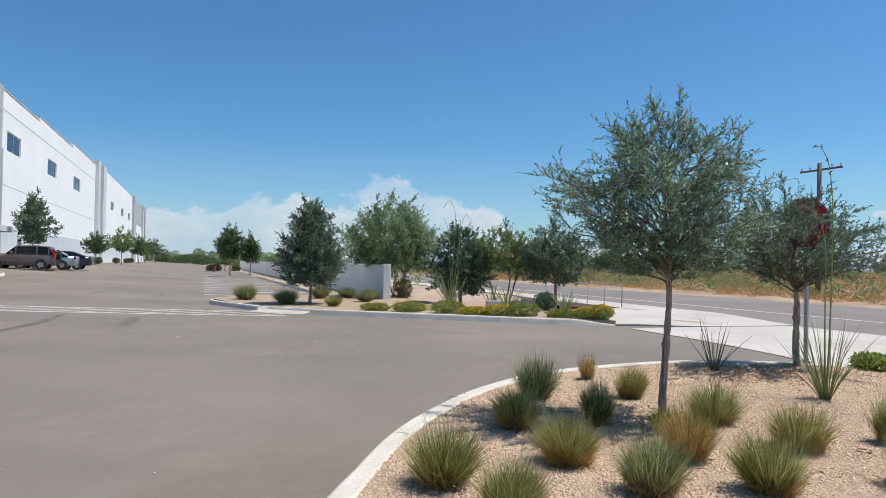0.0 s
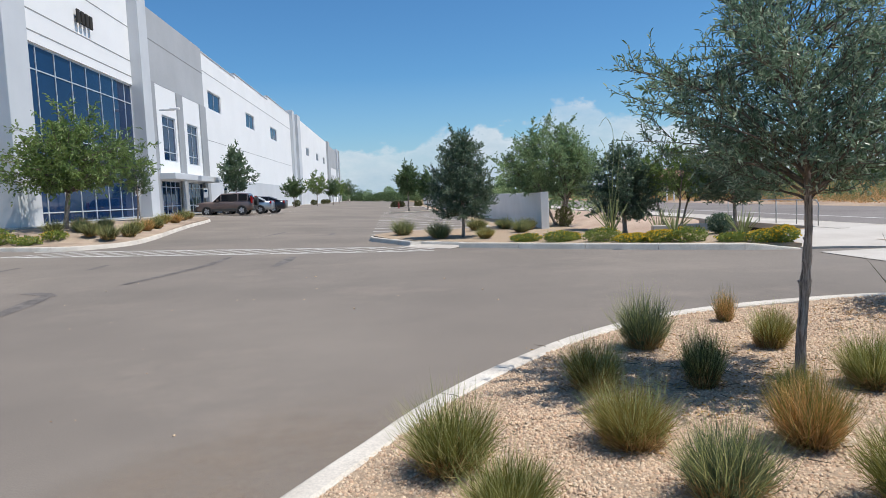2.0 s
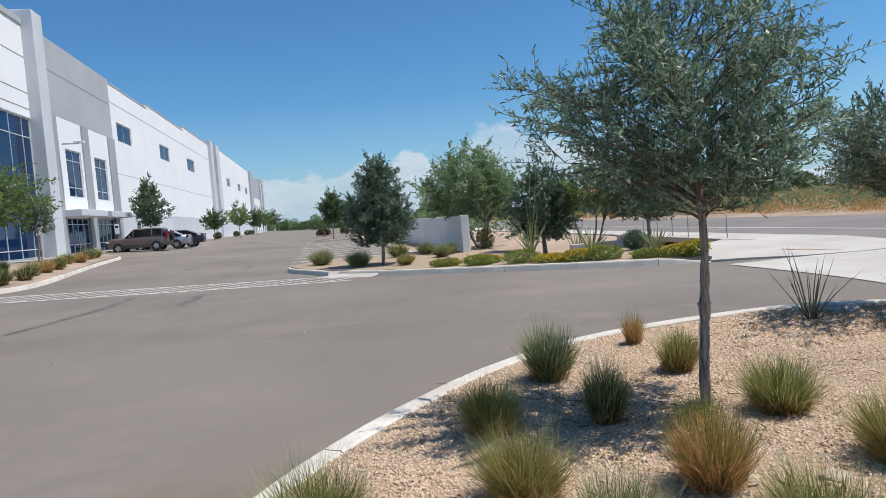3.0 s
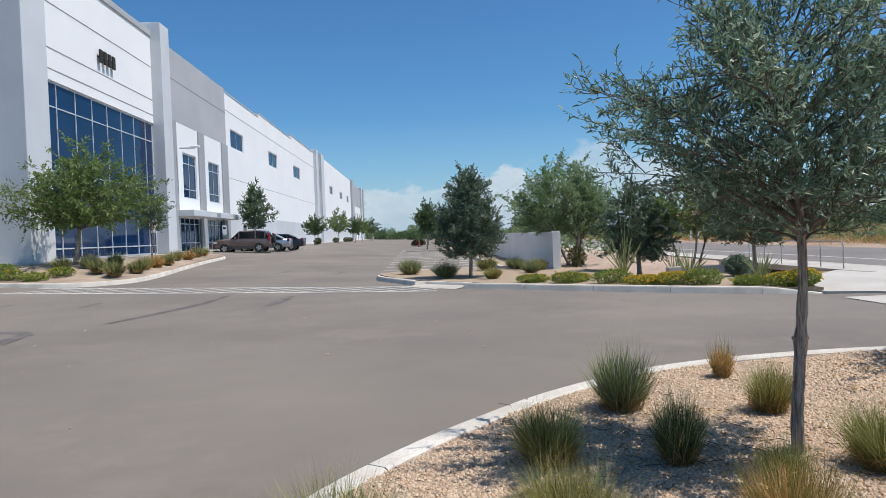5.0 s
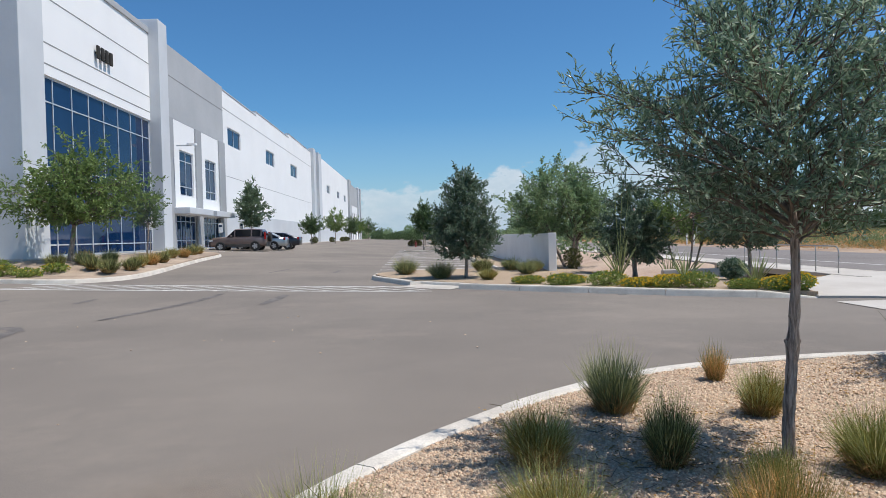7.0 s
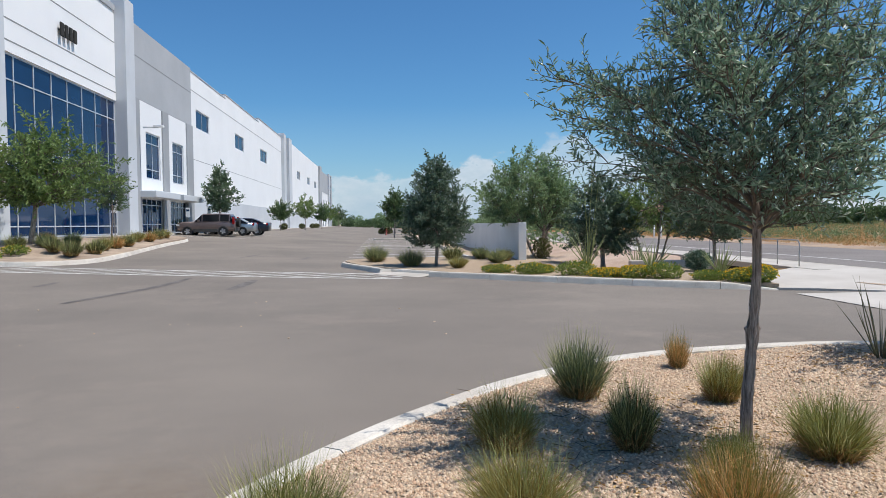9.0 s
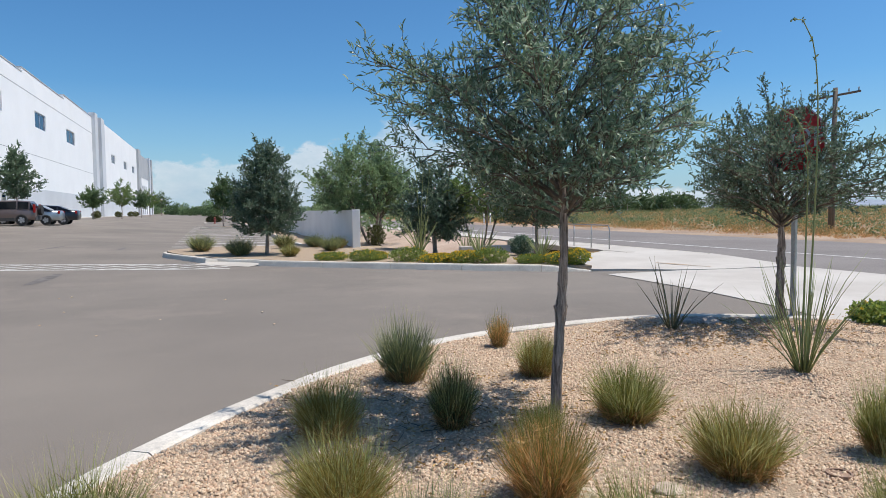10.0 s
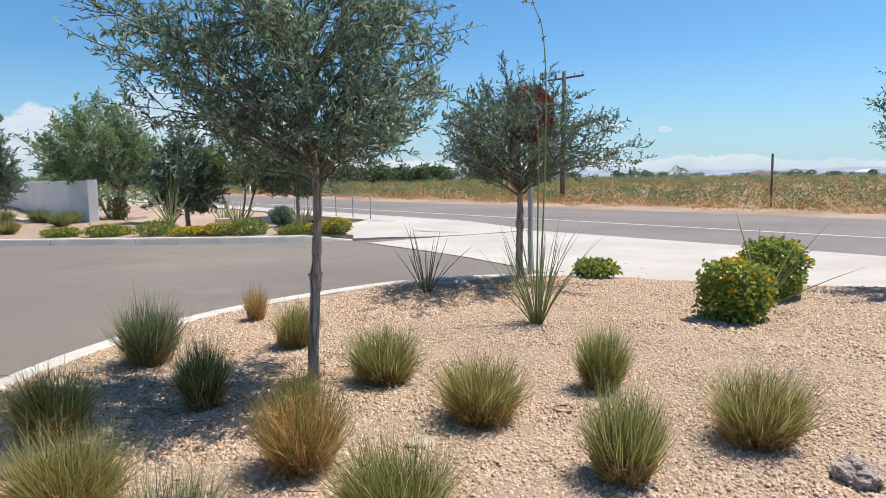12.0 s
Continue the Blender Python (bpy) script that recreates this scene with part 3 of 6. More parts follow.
def glazing(y0, y1, z0, z1, cols, rows, x=FX - 0.14, name="window", axis="y"):
    """A window: frame, mullions and panes; cols and rows are the inner divisions' places."""
    w = new(name)
    w.parent = bld
    ys, zs = [y0, *cols, y1], [z0, *rows, z1]
    bm = bmesh.new()
    t = 0.05
    for k, y in enumerate(ys):
        a, b = (y, y + 2 * t) if k == 0 else (y - 2 * t, y) if k == len(ys) - 1 else (y - t * 0.6, y + t * 0.6)
        add_box(bm, x - 0.06, x + 0.05, a, b, z0, z1)
    for k, z in enumerate(zs):
        a, b = (z, z + 2 * t) if k == 0 else (z - 2 * t, z) if k == len(zs) - 1 else (z - t * 0.6, z + t * 0.6)
        add_box(bm, x - 0.057, x + 0.047, y0 + 0.01, y1 - 0.01, a, b)
    part("frame", bm, M_FRAME, w, "pale aluminium frame")
    for a, b in zip(ys[:-1], ys[1:]):
        for c, d in zip(zs[:-1], zs[1:]):
            part("pane", box_mesh(x - 0.012, x + 0.012, a + 0.02, b - 0.02, c + 0.02, d - 0.02), M_GLASS, w)
    if axis == "x":
        for o in w.children:
            for v in o.data.vertices:
                v.co = (v.co.y, v.co.x, v.co.z)
            o.data.flip_normals()
    return w


# main body, roof and back
part("roof", box_mesh(-90, FX - 0.4, 33, 219, 13.2, 13.6), M_WHITE, bld)
part("back_wall", box_mesh(-90.4, -90, 33, 219, B, 15), M_WHITE, bld)
part("end_wall", box_mesh(-90, FX - 0.42, 218.6, 219, B, 15), M_WHITE, bld)
# added wall, near-black to stand for the unlit rooms behind the glass
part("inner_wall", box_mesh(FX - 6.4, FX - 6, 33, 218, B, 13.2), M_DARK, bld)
# corner block with the tall glass wall
part("south_wall", box_mesh(-90, -24, 32.0, 32.4, B, 15.2), M_WHITE, bld)
part("south_wall", box_mesh(-24, -16.0, 32.0, 32.4, 9.4, 15.2), M_PALE, bld, "pale grey wall above the entrance glass")
part("corner_pillar", box_mesh(-16.0, -14.1, 32.05, 34.0, B, 16.3, 0.02), M_PALE, bld, "pale grey corner pillar")
glazing(-24, -16.0, B, 9.4, [-22, -20, -18.2, -16.36], [3.02, 3.85, 4.4, 8.2], x=32.25, axis="x")
bm = bmesh.new()
for x0, x1 in ((-17.26, -16.40), (-18.16, -17.30)):
    for a, b, c, d in ((x0, x0 + 0.11, B + 0.03, 3.0), (x1 - 0.11, x1, B + 0.03, 3.0), (x0 + 0.11, x1 - 0.11, B + 0.03, B + 0.30), (x0 + 0.11, x1 - 0.11, 2.87, 3.0)):
        add_box(bm, a, b, 32.16, 32.30, c, d)
part("door", bm, M_WHITE, bld, "white-framed double glass door")
part("canopy", box_mesh(-24, -15.6, 30.6, 32.0, 4.42, 4.9, 0.02), M_PALE, bld, "pale canopy over the entrance")
facade(34.0, 48.2, 15.35, [(35.3, 48.2, B, 9.6)], M_WHITE, x=-14.8)
part("wall_cap", box_mesh(-15.25, -14.72, 34.0, 48.2, 15.352, 15.75, 0.02), M_GREY, bld, "grey parapet cap")
glazing(35.3, 48.2, B, 9.6, [36.2, 38.05, 39.84, 41.62, 43.45, 45.25, 47.05], [1.5, 5.25, 8.37], x=-14.95)
part("pillar", box_mesh(-15.4, -14.1, 48.2, 49.75, B, 16.3, 0.02), M_PALE, bld, "pale grey pillar")
for z in (11.1, 13.3, 10.1):
    part("panel_joint", box_mesh(-14.9, -14.794, 34.0, 48.2, z, z + 0.07), M_JOINT, bld)
# two-storey part with the side doors
facade(49.75, 64.4, 10.3, [(52.7, 55.8, 4.9, 8.25), (51.7, 56.2, B, 3.5), (58.8, 61.8, 4.9, 8.25), (58.1, 62.6, B, 3.5)], M_WHITE)
slab("grey_band", 49.75, 64.4, 10.3, 15.4, M_GREY, x=FX + 0.01, label="grey painted band")
part("panel_joint", box_mesh(FX - 0.05, FX + 0.018, 50.1, 64.4, 13.2, 13.28), M_JOINT, bld)
for a, b in ((49.8, 51.3), (56.2, 57.6), (62.6, 64.4)):
    part("pilaster", box_mesh(FX - 0.1, FX + 0.12, a, b, B, 10.3, 0.015), M_PILASTER, bld, "mid grey pilaster")
for a, b in ((52.7, 55.8), (58.8, 61.8)):
    glazing(a, b, 4.9, 8.25, [(a + b) / 2], [5.6, 7.5])
for a, b in ((51.7, 56.2), (58.1, 62.6)):
    glazing(a, b, B, 3.5, [a + 1.2, a + 2.25, a + 3.3], [1.6, 3.0])
for a, b in ((51.0, 56.6), (57.6, 63.4)):
    part("canopy", box_mesh(FX, FX + 1.2, a, b, 3.5, 3.95, 0.02), M_PALE, bld, "pale canopy over the door")
# long white part with square windows
W_LONG = [(65.9, 70.6), (82.1, 86.9), (97.9, 103.2)]
for (a, b), top, ws in (((64.4, 77.6), 15.1, W_LONG[:1]), ((77.6, 97.0), 15.5, W_LONG[1:2]), ((97.0, 117.0), 16.0, W_LONG[2:])):
    facade(a, b, top, [(p, q, 10.35, 12.05) for p, q in ws], M_WHITE)
    for p, q in ws:
        glazing(p, q, 10.35, 12.05, [(p + q) / 2], [])
    part("plinth_band", box_mesh(FX - 0.1, FX + 0.03, a, b, B, 4.0), M_PALE, bld, "pale grey band along the foot of the wall")
    part("panel_joint", box_mesh(FX - 0.05, FX + 0.006, a, b, 13.5, 13.56), M_JOINT, bld)
    part("panel_joint", box_mesh(FX - 0.05, FX + 0.006, a, b, 7.4, 7.44), M_JOINT, bld)
    part("parapet_flashing", box_mesh(FX - 0.46, FX + 0.04, a, b, top + 0.002, top + 0.14, 0.01), M_GREY, bld, "grey metal flashing along the parapet")
for a, b, c in ((117.0, 119.5, M_PALE), (123.0, 126.5, M_PALE), (180, 185, M_GREY), (209, 212, M_PALE), (215.5, 218.6, M_GREY)):
    slab("pillar", a, b, B, 16.7, c, x=FX + 0.5, deep=0.9, label="grey pillar")
facade(119.5, 123.0, 16.5, [(120.0, 122.5, B, 8)], M_WHITE)
slab("grey_band", 119.5, 123.0, 9.5, 16.6, M_GREY, x=FX + 0.05, label="grey painted band")
glazing(120.0, 122.5, B, 8, [121.2], [3.5])
W_FAR = [(137.3, 142.2), (155, 160), (170, 174.8)]
facade(126.5, 180, 16.5, [(p, q, 10.5, 12.1) for p, q in W_FAR], M_WHITE)
for p, q in W_FAR:
    glazing(p, q, 10.5, 12.1, [(p + q) / 2], [])
part("plinth_band", box_mesh(FX - 0.1, FX + 0.03, 126.5, 180, B, 4.0), M_PALE, bld, "pale grey band along the foot of the wall")
facade(185, 209, 16.0, [(187, 190, B, 8.5), (192.5, 195.5, B, 8.5), (198, 201, B, 8.5), (203.5, 206.5, B, 8.5)], M_WHITE)
for a in (187, 192.5, 198, 203.5):
    glazing(a, a + 3, B, 8.5, [a + 1.5], [3.5, 5.0])
facade(212, 215.5, 16.4, [(212.5, 215, B, 12)], M_WHITE)
glazing(212.5, 215, B, 12, [213.7], [4, 8])
slab("grey_band", 185, 209, 10.5, 16.1, M_GREY, x=FX + 0.05, label="grey painted band")
# raised digits, kept as plain bars, and a wall lamp
sign = thing("building_sign", (-14.8, 0, 0), "dark raised bars of the sign on the white wall", "sign")
for k in range(4):
    y0 = 40.45 + 0.52 * k
    bm = bmesh.new()
    add_box(bm, 0.12, 0.22, y0, y0 + 0.34, 11.68, 12.42, 0.03)
    add_box(bm, 0.0, 0.12, y0 + 0.14, y0 + 0.20, 12.0, 12.06)
    part("bar", bm, M_DARK, sign)

# ---- screen wall beside the parking lot ----
scr = thing("screen_wall", (7.22, 25.8, 0), "long low white painted masonry screen wall", "wall", kind="structure")
for k in range(9):
    y0 = k * 10.0
    part("wall_length", box_mesh(-0.1, 0.12, y0 + (0 if k else 0.0), y0 + 9.985, -0.1, 1.47, 0.01), M_WALL, scr)
part("end_pier", box_mesh(-0.13, 0.15, -0.22, -0.002, -0.1, 1.49, 0.012), M_WALL, scr, "white end pier")
sheet("wall_bed", [5.9, 6.6, 7.2, 8.0, 9.2], [float(v) for v in np.arange(28.2, 120, 2.0)], lambda x, y: 0.16 + 0.03 * math.sin(x * 3 + y), M_GRAVEL_BED, label="gravel strip along the screen wall", category="gravel", kind="structure")
kerb("wall_kerb", [(5.75, 28.5), (5.75, 60), (5.75, 119)], lot_z, "pale concrete kerb along the gravel strip", 3.0, side=1)


# ---- plants ----
def blades_mesh(rng, n, spread_r, height, lean, width, curl=0.5, lo=0.55, seg=3, mess=0.14, dome=0.35):
    """Many arching blades growing from one foot: vertices and faces. dome: how much shorter the outer ones are."""
    vs, fs = [], []
    for _ in range(n):
        a = rng.uniform(0, 2 * math.pi)
        q = math.sqrt(rng.uniform(0, 1))
        out = Vector((math.cos(a), math.sin(a), 0))
        foot = out * (q * spread_r)
        le = height * rng.uniform(lo, 1.0) * (1 - dome * q * q)
        tilt = lean * (0.1 + 0.9 * q) * rng.uniform(0.5, 1.2)
        d = (out * math.sin(tilt) + Vector((0, 0, 1)) * math.cos(tilt)).normalized()
        d = (d + Vector((rng.uniform(-mess, mess), rng.uniform(-mess, mess), 0))).normalized()
        side = d.cross(Vector((rng.uniform(-1, 1), rng.uniform(-1, 1), 0.2))).normalized()
        way = (out + Vector((rng.uniform(-1, 1), rng.uniform(-1, 1), 0)) * 0.8).normalized()
        o = len(vs)
        for i in range(seg):
            t = i / seg
            p = foot + d * (le * t) + way * (curl * le * 0.45 * t * t) - Vector((0, 0, curl * le * 0.25 * t * t))
            w = width * (1 - 0.75 * t)
            vs += [p - side * w, p + side * w]
            if i:
                k = o + 2 * i
                fs.append((k - 2, k - 1, k + 1, k))
        p = foot + d * le + way * (curl * le * 0.45) - Vector((0, 0, curl * le * 0.25))
        vs.append(p)
        k = o + 2 * seg
        fs.append((k - 2, k - 1, k))
    return vs, fs


def ball_blades(rng, n, r, h, width, low=-0.35, reach=(0.75, 1.08), base=0.42, lift=0.2, bow=0.10):
    """Thin blades that rise from a narrow foot and end on a rounded mass, each a little bent."""
    vs, fs = [], []
    for _ in range(n):
        a = rng.uniform(0, 2 * math.pi)
        c = rng.uniform(low, 1.0)
        s = math.sqrt(max(0.0, 1 - c * c))
        u = rng.uniform(*reach)
        tip = Vector((math.cos(a) * s * r * u, math.sin(a) * s * r * u, 0.5 * h + 0.5 * h * c * u))
        foot = Vector((tip.x * base, tip.y * base, 0)) + Vector((rng.uniform(-1, 1), rng.uniform(-1, 1), 0)) * (0.22 * r)
        foot.z = rng.uniform(0, lift) * h
        d = tip - foot
        mid = foot + d * 0.55 + Vector((math.cos(a), math.sin(a), 0.5)) * (bow * d.length * rng.uniform(-0.4, 1.2)) + rand_dir(rng) * (0.07 * d.length)
        side = d.cross(rand_dir(rng))
        if side.length < 1e-6:
            continue
        side.normalize()
        w = width * rng.uniform(0.7, 1.3)
        o = len(vs)
        vs += [foot - side * w, foot + side * w, mid - side * w * 0.85, mid + side * w * 0.85, tip]
        fs += [(o, o + 1, o + 3, o + 2), (o + 2, o + 3, o + 4)]
    return vs, fs


def stray_blades(rng, n, r, h, width, length):
    """Short broken blades sticking out of the mass every way."""
    vs, fs = [], []
    for _ in range(n):
        d = rand_dir(rng, 0.15)
        p = Vector((d.x * r, d.y * r, 0.5 * h + d.z * 0.5 * h)) * rng.uniform(0.6, 0.98)
        p.z = max(p.z, 0.02)
        e = p + (d * 0.5 + rand_dir(rng, 0.55)).normalized() * (length * rng.uniform(0.4, 1.2))
        e.z = max(e.z, 0.012)
        side = (e - p).cross(rand_dir(rng))
        if side.length < 1e-6:
            continue
        side.normalize()
        o = len(vs)
        vs += [p - side * width, p + side * width, e]
        fs.append((o, o + 1, o + 2))
    return vs, fs


def grass_clump(at, r, h, mat, seed, n=620, dry=0.25, label="", group="grass clumps in the gravel", fine=1.0, straw=1.0, tall=1.0):
    """A tuft: a dense rounded body, longer thin stalks above it, brown straw low inside. r: half the width of the body."""
    rng = random.Random(seed)
    c = thing("grass_clump", at, label, "ornamental grass", group, turn=rng.uniform(0, 360))
    lean = Vector((rng.uniform(-0.14, 0.14), rng.uniform(-0.14, 0.14), 0))
    body = ball_blades(rng, int(n * 0.55), r * 0.90, h * 0.78, 0.0028 * fine, -0.30, (0.5, 1.05), 0.22)
    fan = ball_blades(rng, int(n * 0.36), r * 1.10, h * 1.0, 0.0021 * fine, -0.05, (0.80, 1.30), 0.14, 0.12, 0.06)
    stray = stray_blades(rng, int(n * 0.30), r * 0.95, h * 0.86, 0.0022 * fine, 0.40 * r + 0.03)
    vs, fs = join_geo((body, fan, stray))
    vs = [Vector(v) + lean * max(v.z, 0) for v in vs]
    link_mesh("foliage", vs, fs, mat, c)
    up = ball_blades(rng, int(n * 0.22 * tall), r * 1.15, h * 1.12, 0.0015 * fine, 0.10, (0.9, 1.5), 0.20, 0.1, 0.04)
    link_mesh("seed_stalk", *up, M_G_GREEN if mat == M_G_DRY else M_G_TIP, c)["label"] = "pale thin upright stalks"
    if dry > 0:
        d1 = ball_blades(rng, int(n * dry * 0.7 * straw), r * 0.90, h * 0.60, 0.0026 * fine, -0.85, (0.6, 1.05), 0.5, 0.12, 0.15)
        d2 = stray_blades(rng, int(n * dry * 0.5 * straw), r * 0.95, h * 0.5, 0.0022 * fine, 0.35 * r + 0.02)
        vs, fs = join_geo((d1, d2))
        link_mesh("dry_foliage", vs, fs, M_G_STRAW, c)["label"] = "dry brown straw low in the clump"
    return c


def leaf_cloud(leaves, fold=0.35):
    """Leaves as small pointed blades folded along the midrib: (place, way, up, length, width)."""
    p, d, u = (np.array([[*k[i]] for k in leaves], float).reshape(-1, 3) for i in range(3))
    le, w = (np.array([k[i] for k in leaves], float)[:, None] for i in (3, 4))
    s = np.cross(d, u)
    s /= np.maximum(np.linalg.norm(s, axis=1), 1e-6)[:, None]
    up = np.cross(s, d)
    a, b, lift = p + d * le * 0.32, p + d * le * 0.68, up * w * fold
    v = np.stack((p, a - s * w * 0.5 + lift, b - s * w * 0.42 + lift, p + d * le - up * le * 0.06, b + s * w * 0.42 + lift, a + s * w * 0.5 + lift), 1).reshape(-1, 3)
    o = np.arange(len(leaves))[:, None] * 6
    f = np.concatenate((o + np.array([[0, 1, 2, 3]]), o + np.array([[0, 3, 4, 5]])), 1).reshape(-1, 4)
    return [Vector(q) for q in v.tolist()], [tuple(q) for q in f.tolist()]


def rand_dir(rng, up=0.0):
    while True:
        v = Vector((rng.uniform(-1, 1), rng.uniform(-1, 1), rng.uniform(-1, 1)))
        if 0.05 < v.length < 1:
            v.normalize()
            v.z += up
            return v.normalized()


def tree(name, at, label, category, seed, trunk, profile, limbs, sub, twigs, per, leaf, mat, bark=M_BARK, offset=(0.0, 0.0), shoots=(), group="", droop=0.0, stems=1, knots=False, twig=0.2, uneven=0.22, fork=0.55, reach=0.34, thin=0.0):
    """trunk: (height, foot radius, top radius, lean x, lean y). profile: (height, radius) of the crown from its foot up.
    Limbs leave the upper trunk and end on the crown's outline, side branches leave the limbs, leafy twigs the side branches."""
    rng = random.Random(seed)
    t = thing(name, at, label, category, group)
    th, r0, r1, lx, ly = trunk
    hs, rs = [p[0] for p in profile], [p[1] for p in profile]
    size = max(rs)
    axes, trunk_geo = [], []
    for s in range(stems):
        a = 2 * math.pi * s / stems + seed
        fx, fy = (0.10 * math.cos(a), 0.10 * math.sin(a)) if stems > 1 else (0, 0)
        sx, sy = (0.42 * th * math.cos(a), 0.42 * th * math.sin(a)) if stems > 1 else (0, 0)
        k = 60 if knots else 18
        pts, rad = [], []
        for i in range(k + 1):
            q = i / k
            w = 0.011 * th
            pts.append(Vector((fx + (lx + sx) * q + w * math.sin(q * 7 + s * 2 + seed), fy + (ly + sy) * q + w * math.sin(q * 5.3 + 1 + s), th * q - (0.08 if i == 0 else 0))))
            rad.append((r0 + (r1 - r0) * q ** 1.2) * (1.25 if i == 0 else 1.0) * rng.uniform(0.95, 1.06))
        if knots:
            rad = [r * (1 + 0.24 * math.exp(-((p.z - 0.69) / 0.045) ** 2) - 0.10 * math.exp(-((p.z - 0.27) / 0.02) ** 2) + 0.10 * math.exp(-((p.z - 0.86) / 0.03) ** 2)) for p, r in zip(pts, rad)]
        sides = 18 if knots else 9
        tv, tf = tube(pts, rad, sides)
        if knots:
            tv = [v + (v - Vector((pts[n_ // sides].x, pts[n_ // sides].y, v.z))) * (0.34 * noise.noise(Vector((v.x * 60, v.y * 60, v.z * 6))) + 0.14 * noise.noise(Vector((v.x * 110, v.y * 110, v.z * 26)))) for n_, v in enumerate(tv)]
        trunk_geo.append((tv, tf))
        if knots:
            for z, a in ((0.69, 0.2), (0.71, 2.9), (0.87, 3.3), (1.0, 2.8), (0.80, 0.4)):
                i = min(k, int(z / th * k))
                d = Vector((math.cos(a), math.sin(a), 0.35))
                p = pts[i] + d * rad[i] * 0.6
                trunk_geo.append(tube([p, p + d * rad[i] * 0.5, p + d * rad[i] * 0.75], [rad[i] * 0.5, rad[i] * 0.40, rad[i] * 0.15], 7))
        axes.append(list(zip(pts, rad)))
    vs, fs = join_geo(trunk_geo)
    link_mesh("trunk", vs, fs, bark, t, smooth=True)
    twig_geo, leaves = [], []

    def outline(z, a):
        """Radius of the crown at this height and bearing."""
        r = float(np.interp(z, hs, rs))
        return r * (1 + uneven * 1.6 * noise.noise(Vector((math.cos(a) * 1.6, math.sin(a) * 1.6, z * 1.3 / max(size, 0.6) + seed * 3.7))))

    def leafy(p, d, length):
        """A twig with its leaves, set by turns along it."""
        bend = rand_dir(rng) * 0.25
        mid = p + d * length * 0.5
        end = p + (d + bend + Vector((0, 0, 0.10 - droop))) * length
        twig_geo.append(tube([p, mid, end], [0.0026 * size ** 0.5, 0.002 * size ** 0.5, 0.001], 3))
        for m in range(per):
            q = 0.12 + 0.88 * (m + rng.random() * 0.7) / per
            lp = p.lerp(mid, q * 2) if q < 0.5 else mid.lerp(end, q * 2 - 1)
            fwd = (end - mid).normalized()
            ld = (fwd * (0.55 if m < per - 1 else 1.5) + rand_dir(rng, 0.15) * 0.9 + Vector((0, 0, -droop))).normalized()
            g = rng.uniform(0.7, 1.25)
            leaves.append((lp, ld, rand_dir(rng, 0.9), leaf[0] * g, leaf[1] * g * rng.uniform(0.8, 1.2)))

    def branch(pts, radius, start, count, length):
        """Side branches along a limb, each with twigs."""
        k = len(pts) - 1
        for b in range(count):
            q = start + (1 - start) * (b + rng.random()) / count
            if b == count - 1:
                q = 1.0
            j = min(k - 1, int(q * k))
            p = pts[j].lerp(pts[j + 1], q * k - j)
            way = (pts[j + 1] - pts[j]).normalized()
            out = Vector((p.x - offset[0], p.y - offset[1], 0))
            out = out.normalized() if out.length > 0.01 else Vector((0, 0, 1))
            d = (way * 0.75 + out * 0.25 + rand_dir(rng) * 0.8 + Vector((0, 0, 0.22 - droop))).normalized()
            if b == count - 1:
                d = way
            le = length * rng.uniform(0.55, 1.1) * (1.15 - 0.45 * q)
            if p.z + d.z * le < hs[0] - 0.05 * size:
                d.z = abs(d.z)
            e = p + d * le
            m = p + d * le * 0.5 + rand_dir(rng) * le * 0.07 - Vector((0, 0, droop * 0.1 * le))
            twig_geo.append(tube([p, m, e], [max(0.0035, radius * 0.22), max(0.0028, radius * 0.15), 0.0018], 4))
            for w in range(twigs):
                q2 = 0.15 + 0.85 * (w + rng.random() * 0.6) / twigs
                lp = p.lerp(m, q2 * 2) if q2 < 0.5 else m.lerp(e, min(1.0, q2 * 2 - 1))
                ld = (d * 0.7 + rand_dir(rng) * 0.8 + Vector((0, 0, 0.18 - droop))).normalized()
                if lp.z < hs[0] - 0.02 * size:
                    ld.z = abs(ld.z)
                leafy(lp, d if w == twigs - 1 else ld, twig * rng.uniform(0.55, 1.15))

    weights = [max(float(np.interp(z, hs, rs)), 0.15 * size) for z in np.linspace(hs[0], hs[-1], 40)]
    total = np.cumsum(weights) / sum(weights)
    for i in range(limbs):
        u = (i + 0.5) / limbs
        ze = float(np.interp(u, total, np.linspace(hs[0], hs[-1], 40)))
        a = 2.399 * i + rng.uniform(-0.3, 0.3)
        inner = i % 4 == 3
        r = max(0.15 * size, outline(ze, a) * (0.50 if inner else rng.uniform(0.88, 1.03)) - (0.0 if inner else 0.45 * reach * size + 0.35 * twig))
        if thin and rng.random() < thin:
            continue
        e = Vector((offset[0] + math.cos(a) * r, offset[1] + math.sin(a) * r, ze - (0.25 * reach * size if u > 0.6 else 0)))
        axis = min(axes, key=lambda ax: (Vector((ax[-1][0].x, ax[-1][0].y, 0)) - Vector((e.x, e.y, 0))).length)
        q = min(1.0, max(fork + (0.85 - fork) * u * rng.uniform(0.4, 1.0), (ze - 0.55 * r - (0.1 * size)) / th))
        s0, hr = axis[int(q * (len(axis) - 1))]
        hr = min(hr, 0.013 * size) * (1.0 if ze < hs[-1] * 0.9 else 0.8)
        c = s0.lerp(e, 0.5) + Vector((0, 0, (0.16 if ze - s0.z > 0.2 * size else 0.05) * r)) + rand_dir(rng) * 0.06 * r
        pts = []
        for j in range(8):
            v = j / 7
            pts.append(s0 * (1 - v) ** 2 + c * 2 * v * (1 - v) + e * v * v + rand_dir(rng) * (0.012 * size if 0 < j < 7 else 0))
